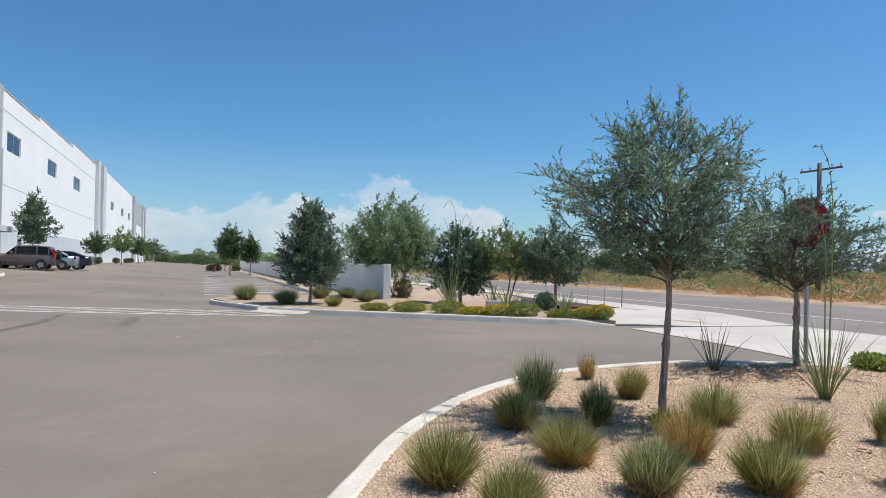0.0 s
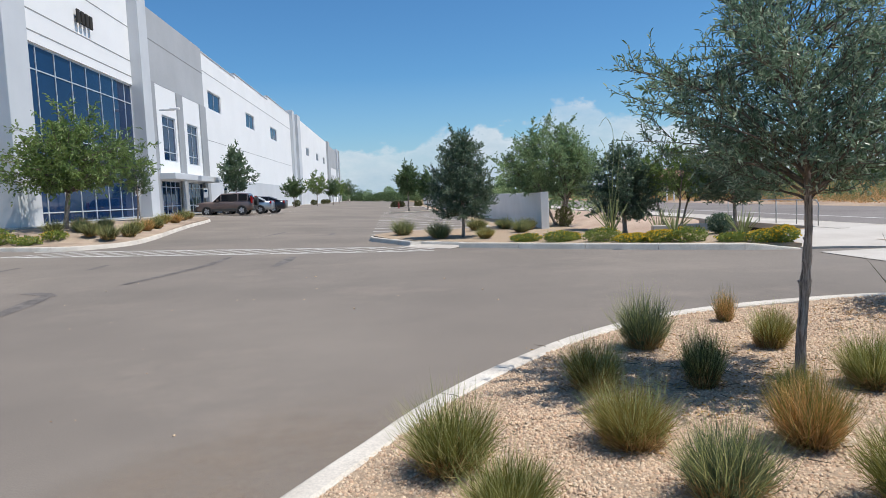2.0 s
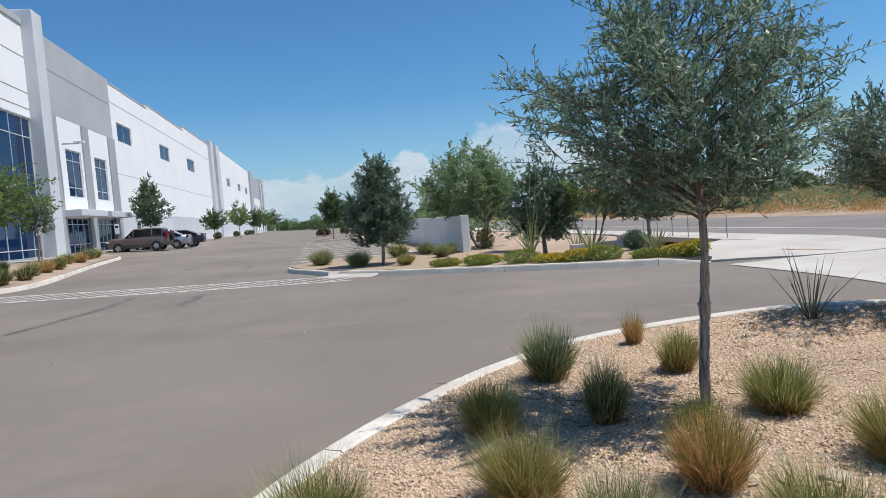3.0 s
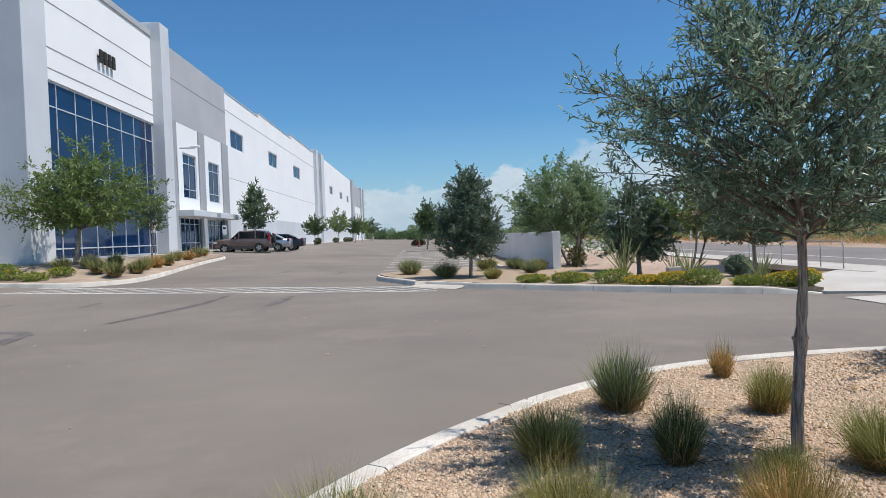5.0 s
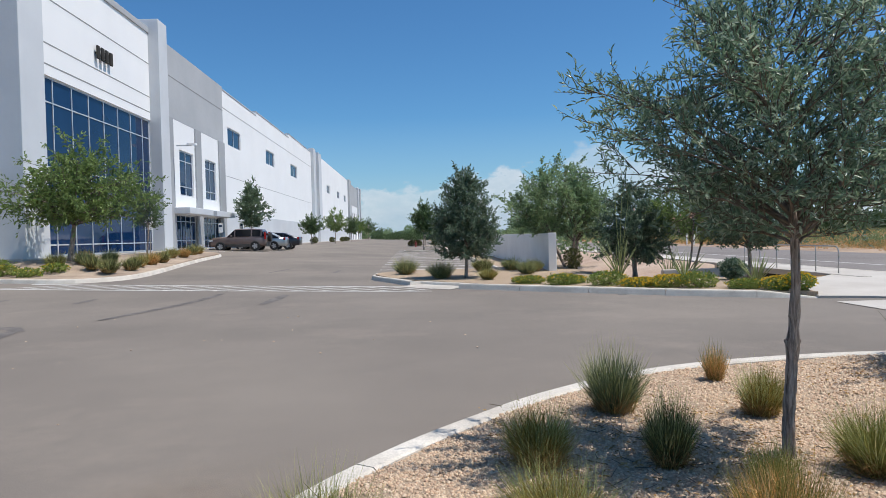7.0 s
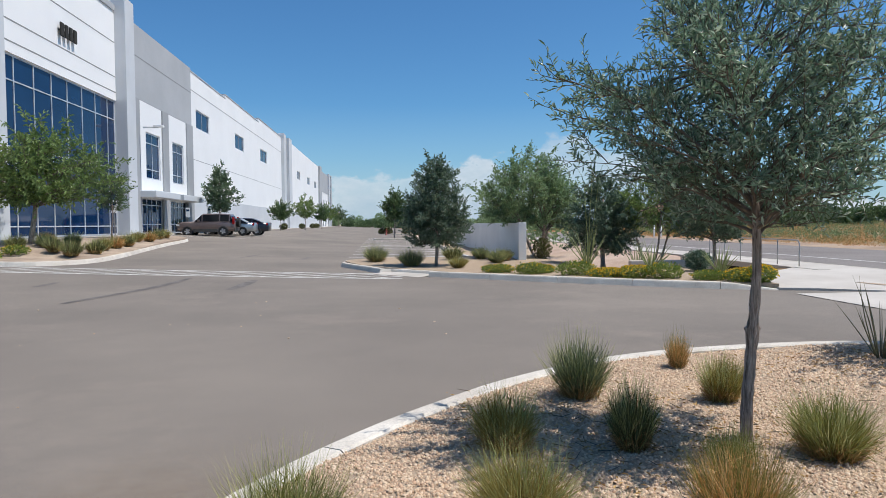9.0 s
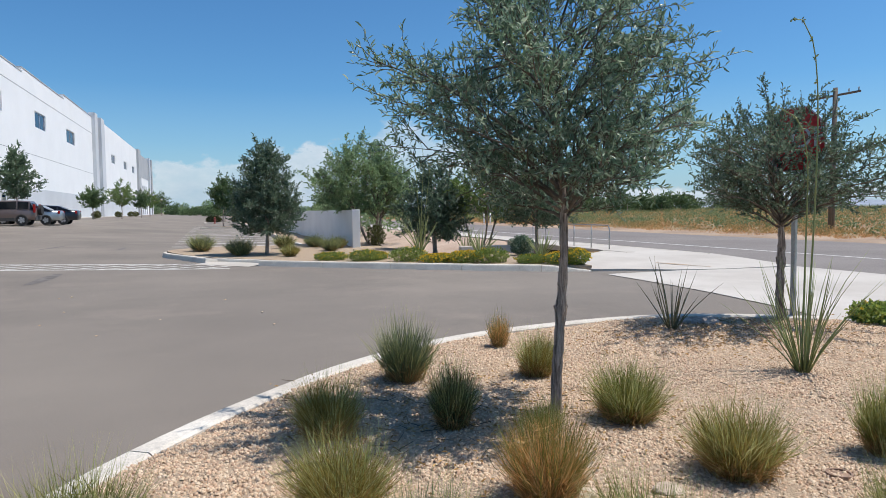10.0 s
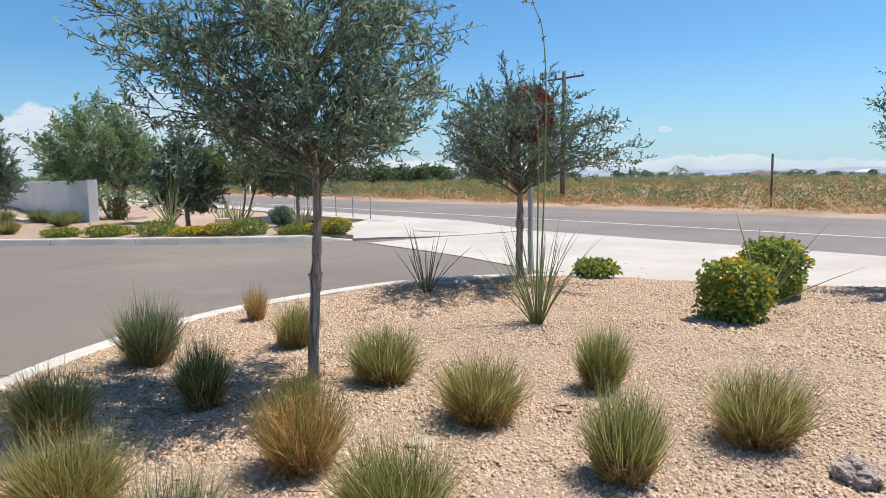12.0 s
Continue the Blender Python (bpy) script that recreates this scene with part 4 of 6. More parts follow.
        v, f = tube(pts, [hr * (0.8 - 0.68 * j / 7) for j in range(8)], 6)
        link_mesh("limb", v, f, M_LIMB, t, smooth=True)
        branch(pts, hr, 0.16 if not inner else 0.2, sub if not inner else max(2, int(sub * 0.8)), reach * size)
    for sh in shoots:
        e = Vector(sh)
        axis = axes[0]
        s0 = axis[-1][0].lerp(e, 0.25)
        c = s0.lerp(e, 0.55) + rand_dir(rng) * 0.05
        pts = [s0, s0.lerp(c, 0.6), c, c.lerp(e, 0.5), e]
        twig_geo.append(tube(pts, [0.008, 0.006, 0.005, 0.0035, 0.002], 4))
        for w in range(11):
            q = 0.25 + 0.75 * (w + rng.random() * 0.5) / 11
            p = pts[min(3, int(q * 4))].lerp(pts[min(4, int(q * 4) + 1)], min(1.0, q * 4 - min(3, int(q * 4))))
            leafy(p, ((e - s0).normalized() * 0.8 + rand_dir(rng) * 0.6).normalized(), twig * (0.9 - 0.45 * q))
        leafy(e, (e - c).normalized(), twig * 0.5)
    v, f = join_geo(twig_geo)
    link_mesh("branchwork", v, f, M_TWIG, t)
    v, f = leaf_cloud(leaves)
    link_mesh("crown", v, f, mat, t)
    return t


OAKS = "young live oaks"
tree("oak_tree", (4.64, 6.24, 0.12), "young live oak with slender knotty trunk in gravel", "tree", 11, (2.30, 0.035, 0.012, -0.03, 0.0),
     [(1.40, 0.45), (1.52, 0.82), (1.80, 1.02), (2.14, 1.10), (2.42, 0.98), (2.64, 0.68), (2.82, 0.36)], 42, 9, 6, 12, (0.046, 0.0105), M_OAK, group=OAKS, knots=True, twig=0.17, fork=0.55, offset=(-0.04, 0.05), reach=0.32,
     shoots=[(-0.72, 0.35, 2.30), (-0.98, 0.22, 2.10), (-0.88, 0.2, 1.95), (-0.48, 0.1, 2.62), (-0.2, 0.2, 2.76), (0.08, -0.05, 3.02), (0.30, 0.1, 2.80), (0.58, 0.1, 2.66), (0.80, 0.0, 2.46), (0.92, 0.1, 2.30), (0.45, -0.3, 2.72)])
tree("oak_tree", (8.88, 8.62, 0.12), "young live oak beside a stop sign in gravel", "tree", 23, (1.85, 0.048, 0.02, -0.16, 0.0),
     [(1.32, 0.75), (1.44, 1.28), (1.64, 1.50), (1.95, 1.42), (2.24, 0.94), (2.46, 0.45)], 35, 8, 6, 11, (0.044, 0.0150), M_OAK_DEEP, group=OAKS, knots=True, twig=0.18, fork=0.58, offset=(-0.36, -0.32), uneven=0.42,
     shoots=[(-0.35, 0.0, 2.75), (-0.55, 0.1, 2.40), (0.75, -0.3, 1.85), (1.20, -0.45, 2.08), (-0.9, -0.1, 2.30)])
tree("oak_tree", (4.07, 23.6, 0.13), "dense young live oak on the island", "tree", 31, (2.6, 0.06, 0.02, 0, 0),
     [(0.66, 0.66), (0.92, 1.05), (1.5, 1.18), (2.0, 1.06), (2.5, 0.84), (2.95, 0.58), (3.35, 0.22)], 54, 8, 6, 8, (0.085, 0.032), M_OAK_DEEP, group=OAKS, fork=0.30, twig=0.24, uneven=0.16,
     shoots=[(-0.28, 0, 3.5), (0.15, 0, 3.4), (-0.6, 0, 2.9), (0.65, 0, 2.95), (1.1, 0, 1.25)])
tree("oak_tree", (12.35, 22.0, -0.35), "round young live oak beside the rail", "tree", 37, (2.2, 0.07, 0.03, 0, 0),
     [(1.35, 0.8), (1.6, 1.4), (2.1, 1.6), (2.6, 1.4), (3.0, 0.9), (3.35, 0.35)], 34, 8, 5, 8, (0.095, 0.04), M_OAK_DEEP, group=OAKS, fork=0.55, twig=0.26)
tree("oak_tree", (9.6, 24.0, 0.02), "dark dense young oak on the island", "tree", 41, (2.2, 0.08, 0.03, 0, 0),
     [(0.42, 0.7), (0.8, 1.22), (1.4, 1.40), (2.0, 1.24), (2.5, 0.85), (2.9, 0.35)], 44, 8, 6, 8, (0.09, 0.042), M_OAK_DEEP, group=OAKS, fork=0.28, twig=0.25)
tree("oak_tree", (12.0, 4.72, 0.12), "young live oak at the edge of the gravel", "tree", 43, (2.1, 0.05, 0.02, 0, 0),
     [(1.25, 0.6), (1.6, 1.0), (2.0, 1.08), (2.4, 0.8), (2.7, 0.4)], 26, 7, 6, 9, (0.055, 0.018), M_OAK, group=OAKS)
tree("mesquite_tree", (8.25, 27.6, 0.1), "spreading green desert tree with several dark stems", "tree", 53, (2.3, 0.06, 0.03, 0, 0),
     [(1.40, 1.2), (1.75, 1.95), (2.3, 2.25), (2.9, 2.0), (3.5, 1.45), (3.95, 0.7)], 50, 8, 6, 9, (0.11, 0.040), M_MESQUITE, offset=(-0.2, 0), stems=3, droop=0.08, fork=0.45, twig=0.34, uneven=0.3,
     shoots=[(-0.9, 0, 4.1), (-0.3, 0, 4.25), (0.6, 0, 4.15)])
tree("mesquite_tree", (11.0, 23.4, -0.2), "small green desert tree with thin stems", "tree", 59, (1.9, 0.04, 0.02, 0.1, 0),
     [(1.5, 0.8), (1.8, 1.4), (2.3, 1.55), (2.8, 1.0), (3.1, 0.4)], 24, 7, 5, 8, (0.10, 0.04), M_BRIGHT, stems=3, fork=0.5, twig=0.3, uneven=0.3)
tree("mesquite_tree", (-11.75, 31.0, 0.85), "spreading bright green tree before the blue glass wall", "tree", 61, (2.9, 0.11, 0.05, 0.35, 0),
     [(1.75, 2.0), (2.1, 3.0), (2.7, 3.3), (3.2, 2.9), (3.7, 2.2), (4.4, 1.5), (5.0, 0.8)], 50, 7, 5, 7, (0.17, 0.065), M_BRIGHT, offset=(0.5, 0), droop=0.2, fork=0.5, twig=0.55, uneven=0.5, thin=0.15, reach=0.30,
     shoots=[(1.5, 0, 4.9), (-3.0, 0, 3.1), (3.6, 0.4, 3.3), (3.3, 0, 2.6)])
tree("mesquite_tree", (-12.1, 40.0, 0.85), "sparse small tree before the glass wall", "tree", 67, (2.2, 0.05, 0.03, 0.1, 0),
     [(1.6, 0.7), (2.2, 1.2), (3.0, 1.1), (3.8, 0.5)], 18, 5, 4, 7, (0.13, 0.05), M_FARLEAF, droop=0.1, twig=0.45)
tree("street_tree", (-11.6, 62.0, 0.85), "small round-crowned tree beside the parked cars", "tree", 71, (4.2, 0.07, 0.03, 0, 0),
     [(1.9, 0.8), (2.5, 1.45), (3.3, 1.6), (4.3, 1.2), (5.1, 0.75), (5.8, 0.25)], 30, 5, 4, 6, (0.22, 0.10), M_MIDLEAF, fork=0.40, twig=0.45, uneven=0.3)
for k, (x, y, s) in enumerate(((-11.0, 92, 1.0), (-9.6, 107, 1.35), (-9.0, 128, 1.2), (-9.5, 150, 1.4), (-9.0, 175, 1.5))):
    tree("street_tree", (x, y, lot_z(x, y) + 0.1), "small leafy tree along the warehouse", "tree", 80 + k, (2.2 * s, 0.06, 0.03, 0, 0),
         [(1.3 * s, 0.6 * s), (1.8 * s, 1.4 * s), (2.6 * s, 1.5 * s), (3.3 * s, 0.9 * s), (3.8 * s, 0.3 * s)], 24, 5, 4, 6, (0.22, 0.10), M_BRIGHT if k % 2 else M_FARLEAF, group="trees along the warehouse", twig=0.45, uneven=0.35)

# near clumps: x, y, radius, height, material, dryness
CLUMPS = [(3.16, 6.35, .235, .46, M_G_OLIVE, .5), (3.93, 7.46, .27, .62, M_G_BLUE, .12), (3.90, 6.25, .165, .52, M_G_DARK, .2), (5.12, 8.36, .125, .42, M_G_DRY, .1),
          (4.97, 7.25, .19, .46, M_G_OLIVE, .4), (4.96, 5.97, .27, .48, M_G_GREEN, .25), (4.98, 5.06, .27, .48, M_G_OLIVE, .4), (5.91, 5.0, .18, .52, M_G_GREEN, .3),
          (4.98, 4.14, .20, .52, M_G_GREEN, .3), (5.77, 3.96, .27, .48, M_G_OLIVE, .35), (3.95, 5.12, .225, .52, M_G_DRY, .4), (3.05, 5.3, .27, .46, M_G_OLIVE, .4),
          (3.95, 4.35, .25, .50, M_G_GREEN, .3), (2.03, 5.12, .27, .52, M_G_GREEN, .3), (3.2, 4.55, .24, .48, M_G_BLUE, .3), (2.23, 4.55, .22, .40, M_G_GREEN, .25),
          (4.3, 5.85, .14, .28, M_G_GREEN, .1)]
LABELS = {M_G_OLIVE: "olive grass clump with dry straw at its base", M_G_BLUE: "upright blue-green grass clump", M_G_DARK: "dark green shaded grass clump",
          M_G_DRY: "dry straw-coloured grass clump", M_G_GREEN: "green grass clump in tan gravel"}
for k, (x, y, r, h, m, dry) in enumerate(CLUMPS):
    grass_clump((x, y, bed_z(x, y) - 0.01), r * 0.88, h * 0.80, m, 200 + k, 1750 if r > 0.15 else 700, dry + 0.25, LABELS[m], tall=1.7 if m == M_G_DRY and r > 0.2 else 1.0, fine=0.85)
for k, (x, y, s) in enumerate(((2.15, 25.75, 1.15), (3.28, 23.45, 1.1), (4.83, 26.1, 1.0), (4.64, 22.6, .75), (5.9, 26.4, .9), (6.13, 24.4, .9), (6.6, 25.6, .85))):
    grass_clump((x, y, island_z(x, y)), 0.36 * s, 0.48 * s, (M_G_BLUE, M_G_BLUE, M_G_DARK, M_G_OLIVE)[k % 4], 300 + k, 1300, .12, "round green grass clump on the island", "grass clumps on the island", 2.2)
for k, (x, y) in enumerate(((-11.16, 28.6), (-10.5, 29.6), (-9.6, 28.3), (-10.5, 31.8), (-8.7, 27.6), (-8.6, 29.3), (-9.0, 31.0), (-9.1, 32.6), (-9.2, 34.2), (-10.0, 37.6), (-9.75, 38.8), (-10.2, 41.5), (-10.4, 43.2), (-10.9, 30.4))):
    grass_clump((x, y, left_z(x, y)), 0.36, 0.56, (M_G_OLIVE, M_G_DRY, M_G_DARK)[k % 3] if k > 4 else (M_G_DARK, M_G_BLUE)[k % 2], 330 + k, 700, .3 if k < 6 else .6, "grass clump before the blue glass wall", "grass clumps before the building", 4.0)


def shrub(name, at, label, seed, r, n, leaf, mat, group="", category="shrub", flowers=0, square=0.0):
    """A dense shrub: stems and small leaves filling a rounded mass. r: half sizes in x, y, z."""
    rng = random.Random(seed)
    s = thing(name, at, label, category, group)
    leaves, petals, stems = [], [], []
    for k in range(12):
        d = rand_dir(rng, 0.6)
        e = Vector((d.x * r[0] * 0.7, d.y * r[1] * 0.7, r[2] * (0.9 + 0.7 * d.z)))
        stems.append(tube([Vector((0, 0, -0.02)), e * 0.5 + Vector((0, 0, 0.03)), e], [0.012, 0.008, 0.004], 4))
    for k in range(n):
        d = rand_dir(rng)
        if square:
            m = max(abs(d.x), abs(d.y), abs(d.z))
            d = d.lerp(d / m * 0.92, square)
        wob = 0.94 + 0.28 * (1 - 0.7 * square) * noise.noise(d * 2.4 + Vector((seed * 1.7, 0, 0)))
        f = rng.uniform(0.72, 1.0) if rng.random() < 0.8 else rng.uniform(0.3, 0.75)
        p = Vector((0, 0, r[2])) + Vector((d.x * r[0], d.y * r[1], d.z * r[2])) * (f * wob)
        p.z = max(p.z, 0.01)
        ld = (d * 0.6 + rand_dir(rng)).normalized()
        sc = rng.uniform(0.7, 1.25)
        leaves.append((p, ld, rand_dir(rng, 0.7), leaf[0] * sc, leaf[1] * sc))
    for k in range(flowers):
        d = rand_dir(rng, 0.7)
        p = Vector((d.x * r[0], d.y * r[1], r[2] + d.z * r[2])) * rng.uniform(0.97, 1.06)
        for m in range(4):
            petals.append((p, rand_dir(rng, 0.6), rand_dir(rng, 0.3), 0.028, 0.022))
    v, f = join_geo(stems)
    link_mesh("branchwork", v, f, M_TWIG, s)
    v, f = leaf_cloud(leaves)
    link_mesh("foliage", v, f, mat, s)
    if flowers:
        v, f = leaf_cloud(petals)
        link_mesh("blossom", v, f, M_FLOWER, s)["label"] = "small yellow flowers"
    return s


def yucca(name, at, label, seed, n, length, lean, width, mat, category="yucca", stalks=(), group=""):
    """A fan of stiff narrow leaves from one foot, with flower stalks given by their bends."""
    rng = random.Random(seed)
    y = thing(name, at, label, category, group)
    for k in range(n):
        a = 2.399 * k + rng.uniform(-0.7, 0.7)
        t = lean * (0.15 + 0.85 * (k + 1) / n) * rng.uniform(0.75, 1.15)
        out = Vector((math.cos(a), math.sin(a), 0))
        le = length * rng.uniform(0.58, 1.08)
        d = out * math.sin(t) + Vector((0, 0, math.cos(t)))
        bend = rng.uniform(-0.14, 0.28)
        sway = rand_dir(rng) * rng.uniform(0.0, 0.12)
        pts = [out * 0.03 + d * (le * q) + (out * bend + sway) * (le * q * q) for q in (0, 0.25, 0.5, 0.75, 1.0)]
        v, f = tube(pts, [width, width * 0.95, width * 0.8, width * 0.55, width * 0.12], 4)
        link_mesh("leaf", v, f, mat, y, smooth=True)
    for st in stalks:
        pts = smooth_path(st, 0.12)
        k = len(pts)
        v, f = tube(pts, [0.011 - 0.007 * i / k for i in range(k)], 6)
        stalk = link_mesh("flower_stalk", v, f, mat, y, smooth=True)
        buds = []
        for i in range(int(k * 0.72), k):
            for m in range(4):
                buds.append((pts[i], rand_dir(rng), rand_dir(rng), 0.03, 0.014))
        v, f = leaf_cloud(buds)
        link_mesh("seed_pod", v, f, M_YUCCA, stalk)["kind"] = "stuff"
    return y


# ---- plants of the near bed ----
z0 = 0.115
yucca("red_yucca", (6.95, 6.52, z0), "green red yucca with one tall curved flower stalk", 401, 46, 0.92, 0.58, 0.0056, M_YUCCA,
      stalks=[[(0.0, 0.0, 0), (0.06, 0, 0.9), (0.09, 0, 1.7), (0.08, 0, 2.3), (0.02, 0, 2.62), (-0.08, 0, 2.76), (-0.18, 0, 2.76)],
              [(0.03, 0.05, 0), (0.1, 0.1, 0.9), (0.12, 0.12, 1.75), (0.02, 0.15, 2.05), (-0.16, 0.15, 2.12)]])
yucca("red_yucca", (7.22, 8.5, z0), "sparse dark red yucca with stiff leaves in gravel", 402, 17, 0.80, 0.70, 0.0070, M_YUCCA_DULL, stalks=[])
shrub("lantana_shrub", (8.45, 5.5, z0), "clipped green lantana shrub with yellow flowers", 411, (0.29, 0.29, 0.27), 3000, (0.050, 0.031), M_CLIPPED, "lantana shrubs", flowers=120, square=1.0)
shrub("lantana_shrub", (9.75, 5.8, z0), "rounded green lantana shrub behind a yucca", 412, (0.34, 0.34, 0.33), 2600, (0.055, 0.034), M_CLIPPED, "lantana shrubs", flowers=30, square=0.5)
shrub("lantana_shrub", (9.66, 8.05, z0 - 0.02), "low green lantana shrub at the gravel edge", 413, (0.30, 0.30, 0.13), 1100, (0.055, 0.032), M_CLIPPED, "lantana shrubs", flowers=8)
yucca("red_yucca", (9.0, 5.55, z0), "red yucca growing among lantana shrubs", 403, 13, 0.98, 0.9, 0.008, M_YUCCA)

# ---- plants of the island ----
for k, (x, y, rx, fl) in enumerate(((5.5, 20.55, .42, 24), (6.3, 19.9, .45, 14), (7.25, 19.15, .5, 10), (7.95, 18.65, .5, 110), (8.5, 18.25, .45, 90), (9.05, 17.85, .45, 8), (9.85, 17.25, .4, 5), (10.35, 16.75, .35, 45), (10.65, 16.5, .3, 60), (6.7, 20.35, .3, 40))):
    shrub("lantana_shrub", (x, y, island_z(x, y) - 0.03), "low lantana shrub with yellow flowers along the kerb" if fl > 15 else "low green lantana shrub along the kerb", 420 + k,
          (rx * 1.08, 0.38, 0.12 + 0.04 * (k % 3)), 1200, (0.060, 0.026), M_LANTANA, "lantana shrubs on the island", flowers=fl * 3)
yucca("red_yucca", (8.52, 22.2, 0.12), "tall red yucca with flower stalks on the island", 441, 24, 1.25, 0.65, 0.016, M_YUCCA,
      stalks=[[(0, 0, 0), (0.05, 0, 1.3), (0.12, 0, 2.6), (0.10, 0, 3.2), (-0.1, 0, 3.55), (-0.3, 0, 3.3)], [(0, 0.1, 0), (0.2, 0, 1.5), (0.35, 0, 2.7), (0.5, 0, 3.1), (0.7, 0, 2.9)],
              [(0.05, 0, 0), (-0.05, 0, 1.4), (-0.12, 0, 2.5), (-0.3, 0, 2.95)]])
yucca("red_yucca", (10.1, 22.4, 0.0), "red yucca with narrow upright leaves on the island", 442, 14, 1.05, 0.5, 0.013, M_YUCCA)
yucca("red_yucca", (9.75, 20.4, 0.12), "spiky red yucca on the island", 443, 22, 0.85, 0.85, 0.016, M_YUCCA)
yucca("red_yucca", (10.95, 18.9, 0.12), "spiky red yucca beside a dark shrub", 444, 24, 0.75, 0.85, 0.015, M_YUCCA)
shrub("dark_shrub", (10.85, 19.9, 0.12), "dark green rounded shrub on the island", 445, (0.36, 0.34, 0.30), 1700, (0.06, 0.035), M_OAK_DEEP)
shrub("dark_shrub", (8.1, 26.3, 0.12), "dark shrub behind the end of the screen wall", 446, (0.35, 0.5, 0.42), 900, (0.07, 0.04), M_G_DARK)
for k, (x, y, h) in enumerate(((-13.0, 28.2, .25), (-12.2, 27.2, .25), (-14.5, 28, .28), (-11.2, 26.9, .2), (-16, 28.4, .3), (-10.7, 27.8, .2), (-17.5, 28.2, .3))):
    shrub("lantana_shrub", (x, y, left_z(x, y)), "low lantana shrub before the building", 460 + k, (0.50, 0.42, h * 0.8), 420, (0.09, 0.05), M_LANTANA, "lantana shrubs before the building", flowers=40 if k % 2 else 10)

# ---- small things in the near bed ----
rng = random.Random(7)
bm = bmesh.new()
bmesh.ops.create_icosphere(bm, subdivisions=4, radius=1.0)
for v in bm.verts:
    d = 1 + 0.35 * noise.noise(v.co * 1.6) + 0.22 * noise.noise(v.co * 4.1) + 0.10 * noise.noise(v.co * 9.3)
    v.co = Vector((v.co.x * 0.115 * d, v.co.y * 0.085 * d, v.co.z * 0.06 * d + 0.02))
M_ROCK = surface("rock", (0.30, 0.235, 0.19), (0.62, 0.51, 0.43), 14, 90, 0.95, 0.9, 0.02)
M_FLAT = surface("flat_stone", (0.40, 0.31, 0.22), (0.56, 0.45, 0.33), 9, 60, 0.9, 0.5, 0.006)
rock = part("rock", bm, M_ROCK)
rock.matrix_basis = pose(5.72, 3.5, 0.13, 0, 0, 35)
tagged(rock, "rough grey-brown rock lying on gravel", "rock")
cover = thing("irrigation_cover", (5.42, 4.87, 0.132), "brown round irrigation valve ring set in gravel", "cover")
bm = bmesh.new()
ring = [[bm.verts.new((r * math.cos(a), r * math.sin(a), z)) for a in np.linspace(0, 2 * math.pi, 24, endpoint=False)] for r, z in ((0.064, -0.03), (0.061, 0.012), (0.05, 0.012), (0.047, -0.01))]
for a, b in zip(ring[:-1], ring[1:]):
    for i in range(24):
        bm.faces.new((a[i], a[(i + 1) % 24], b[(i + 1) % 24], b[i]))
part("ring", bm, M_RUST, cover, smooth=False)
bm = bmesh.new()
bmesh.ops.create_circle(bm, cap_ends=True, radius=0.048, segments=24)
for v in bm.verts:
    v.co.z = 0.004
part("lid", bm, M_RUST, cover)
for k, (x, y, r) in enumerate(((4.52, 5.0, 0.08), (4.13, 5.11, 0.075))):
    bm = bmesh.new()
    bmesh.ops.create_icosphere(bm, subdivisions=2, radius=1.0)
    for v in bm.verts:
        d = 1 + 0.22 * noise.noise(v.co * 1.9 + Vector((k * 5, 0, 0)))
        v.co = Vector((v.co.x * r * d, v.co.y * r * 0.8 * d, v.co.z * 0.02 * d))
    st = part("flat_stone", bm, M_FLAT)
    st.matrix_basis = pose(x, y, bed_z(x, y) + 0.012, 3, 2, 40 * k)
    tagged(st, "flat pale stone lying in the gravel", "stone", "flat stones in the gravel")
# boulder by the kerb
bm = bmesh.new()
bmesh.ops.create_icosphere(bm, subdivisions=3, radius=1.0)
for v in bm.verts:
    d = 1 + 0.3 * noise.noise(v.co * 1.3 + Vector((3, 1, 0)))
    v.co = Vector((v.co.x * 0.26 * d, v.co.y * 0.14 * d, v.co.z * 0.06 * d))
st = part("flat_rock", bm, M_ROCK)
st.matrix_basis = pose(7.8, 8.75, 0.13, 0, 0, -12)
tagged(st, "low dark flat rock beside the kerb", "rock")

# pebbles strewn on the asphalt
rng = random.Random(19)
peb = thing("asphalt_pebbles", (0, 0, 0), "small pale pebbles strewn on the asphalt", "pebbles", kind="stuff")
geo = []
for k in range(44):
    x, y = rng.uniform(-6, 3.5), rng.uniform(4.5, 16)
    if y < 9.4 and x > 0.3 + 0.35 * (y - 2):
        continue
    r = rng.uniform(0.008, 0.022)
    vs = [Vector((x, y, lot_z(x, y) + r * 0.4)) + Vector((a * r * rng.uniform(.7, 1.3), b * r * rng.uniform(.7, 1.3), c * r * 0.6)) for a, b, c in ((1, 0, 0), (-1, 0, 0), (0, 1, 0), (0, -1, 0), (0, 0, 1), (0, 0, -1))]
    geo.append((vs, [(0, 2, 4), (2, 1, 4), (1, 3, 4), (3, 0, 4), (2, 0, 5), (1, 2, 5), (3, 1, 5), (0, 3, 5)]))
v, f = join_geo(geo)
peb_mesh = link_mesh("pebble", v, f, M_STONE, peb)
peb_mesh["kind"] = "stuff"

# ---- stop sign ----
sgn = thing("stop_sign", (9.06, 8.66, 0.1), "red octagonal stop sign on a galvanised square post", "stop sign", turn=-77)
part("post", box_mesh(-0.025, 0.025, -0.025, 0.025, -0.1, 2.47, 0.004), M_METAL, sgn)
bm = bmesh.new()
R = 0.375 / math.cos(math.pi / 8)


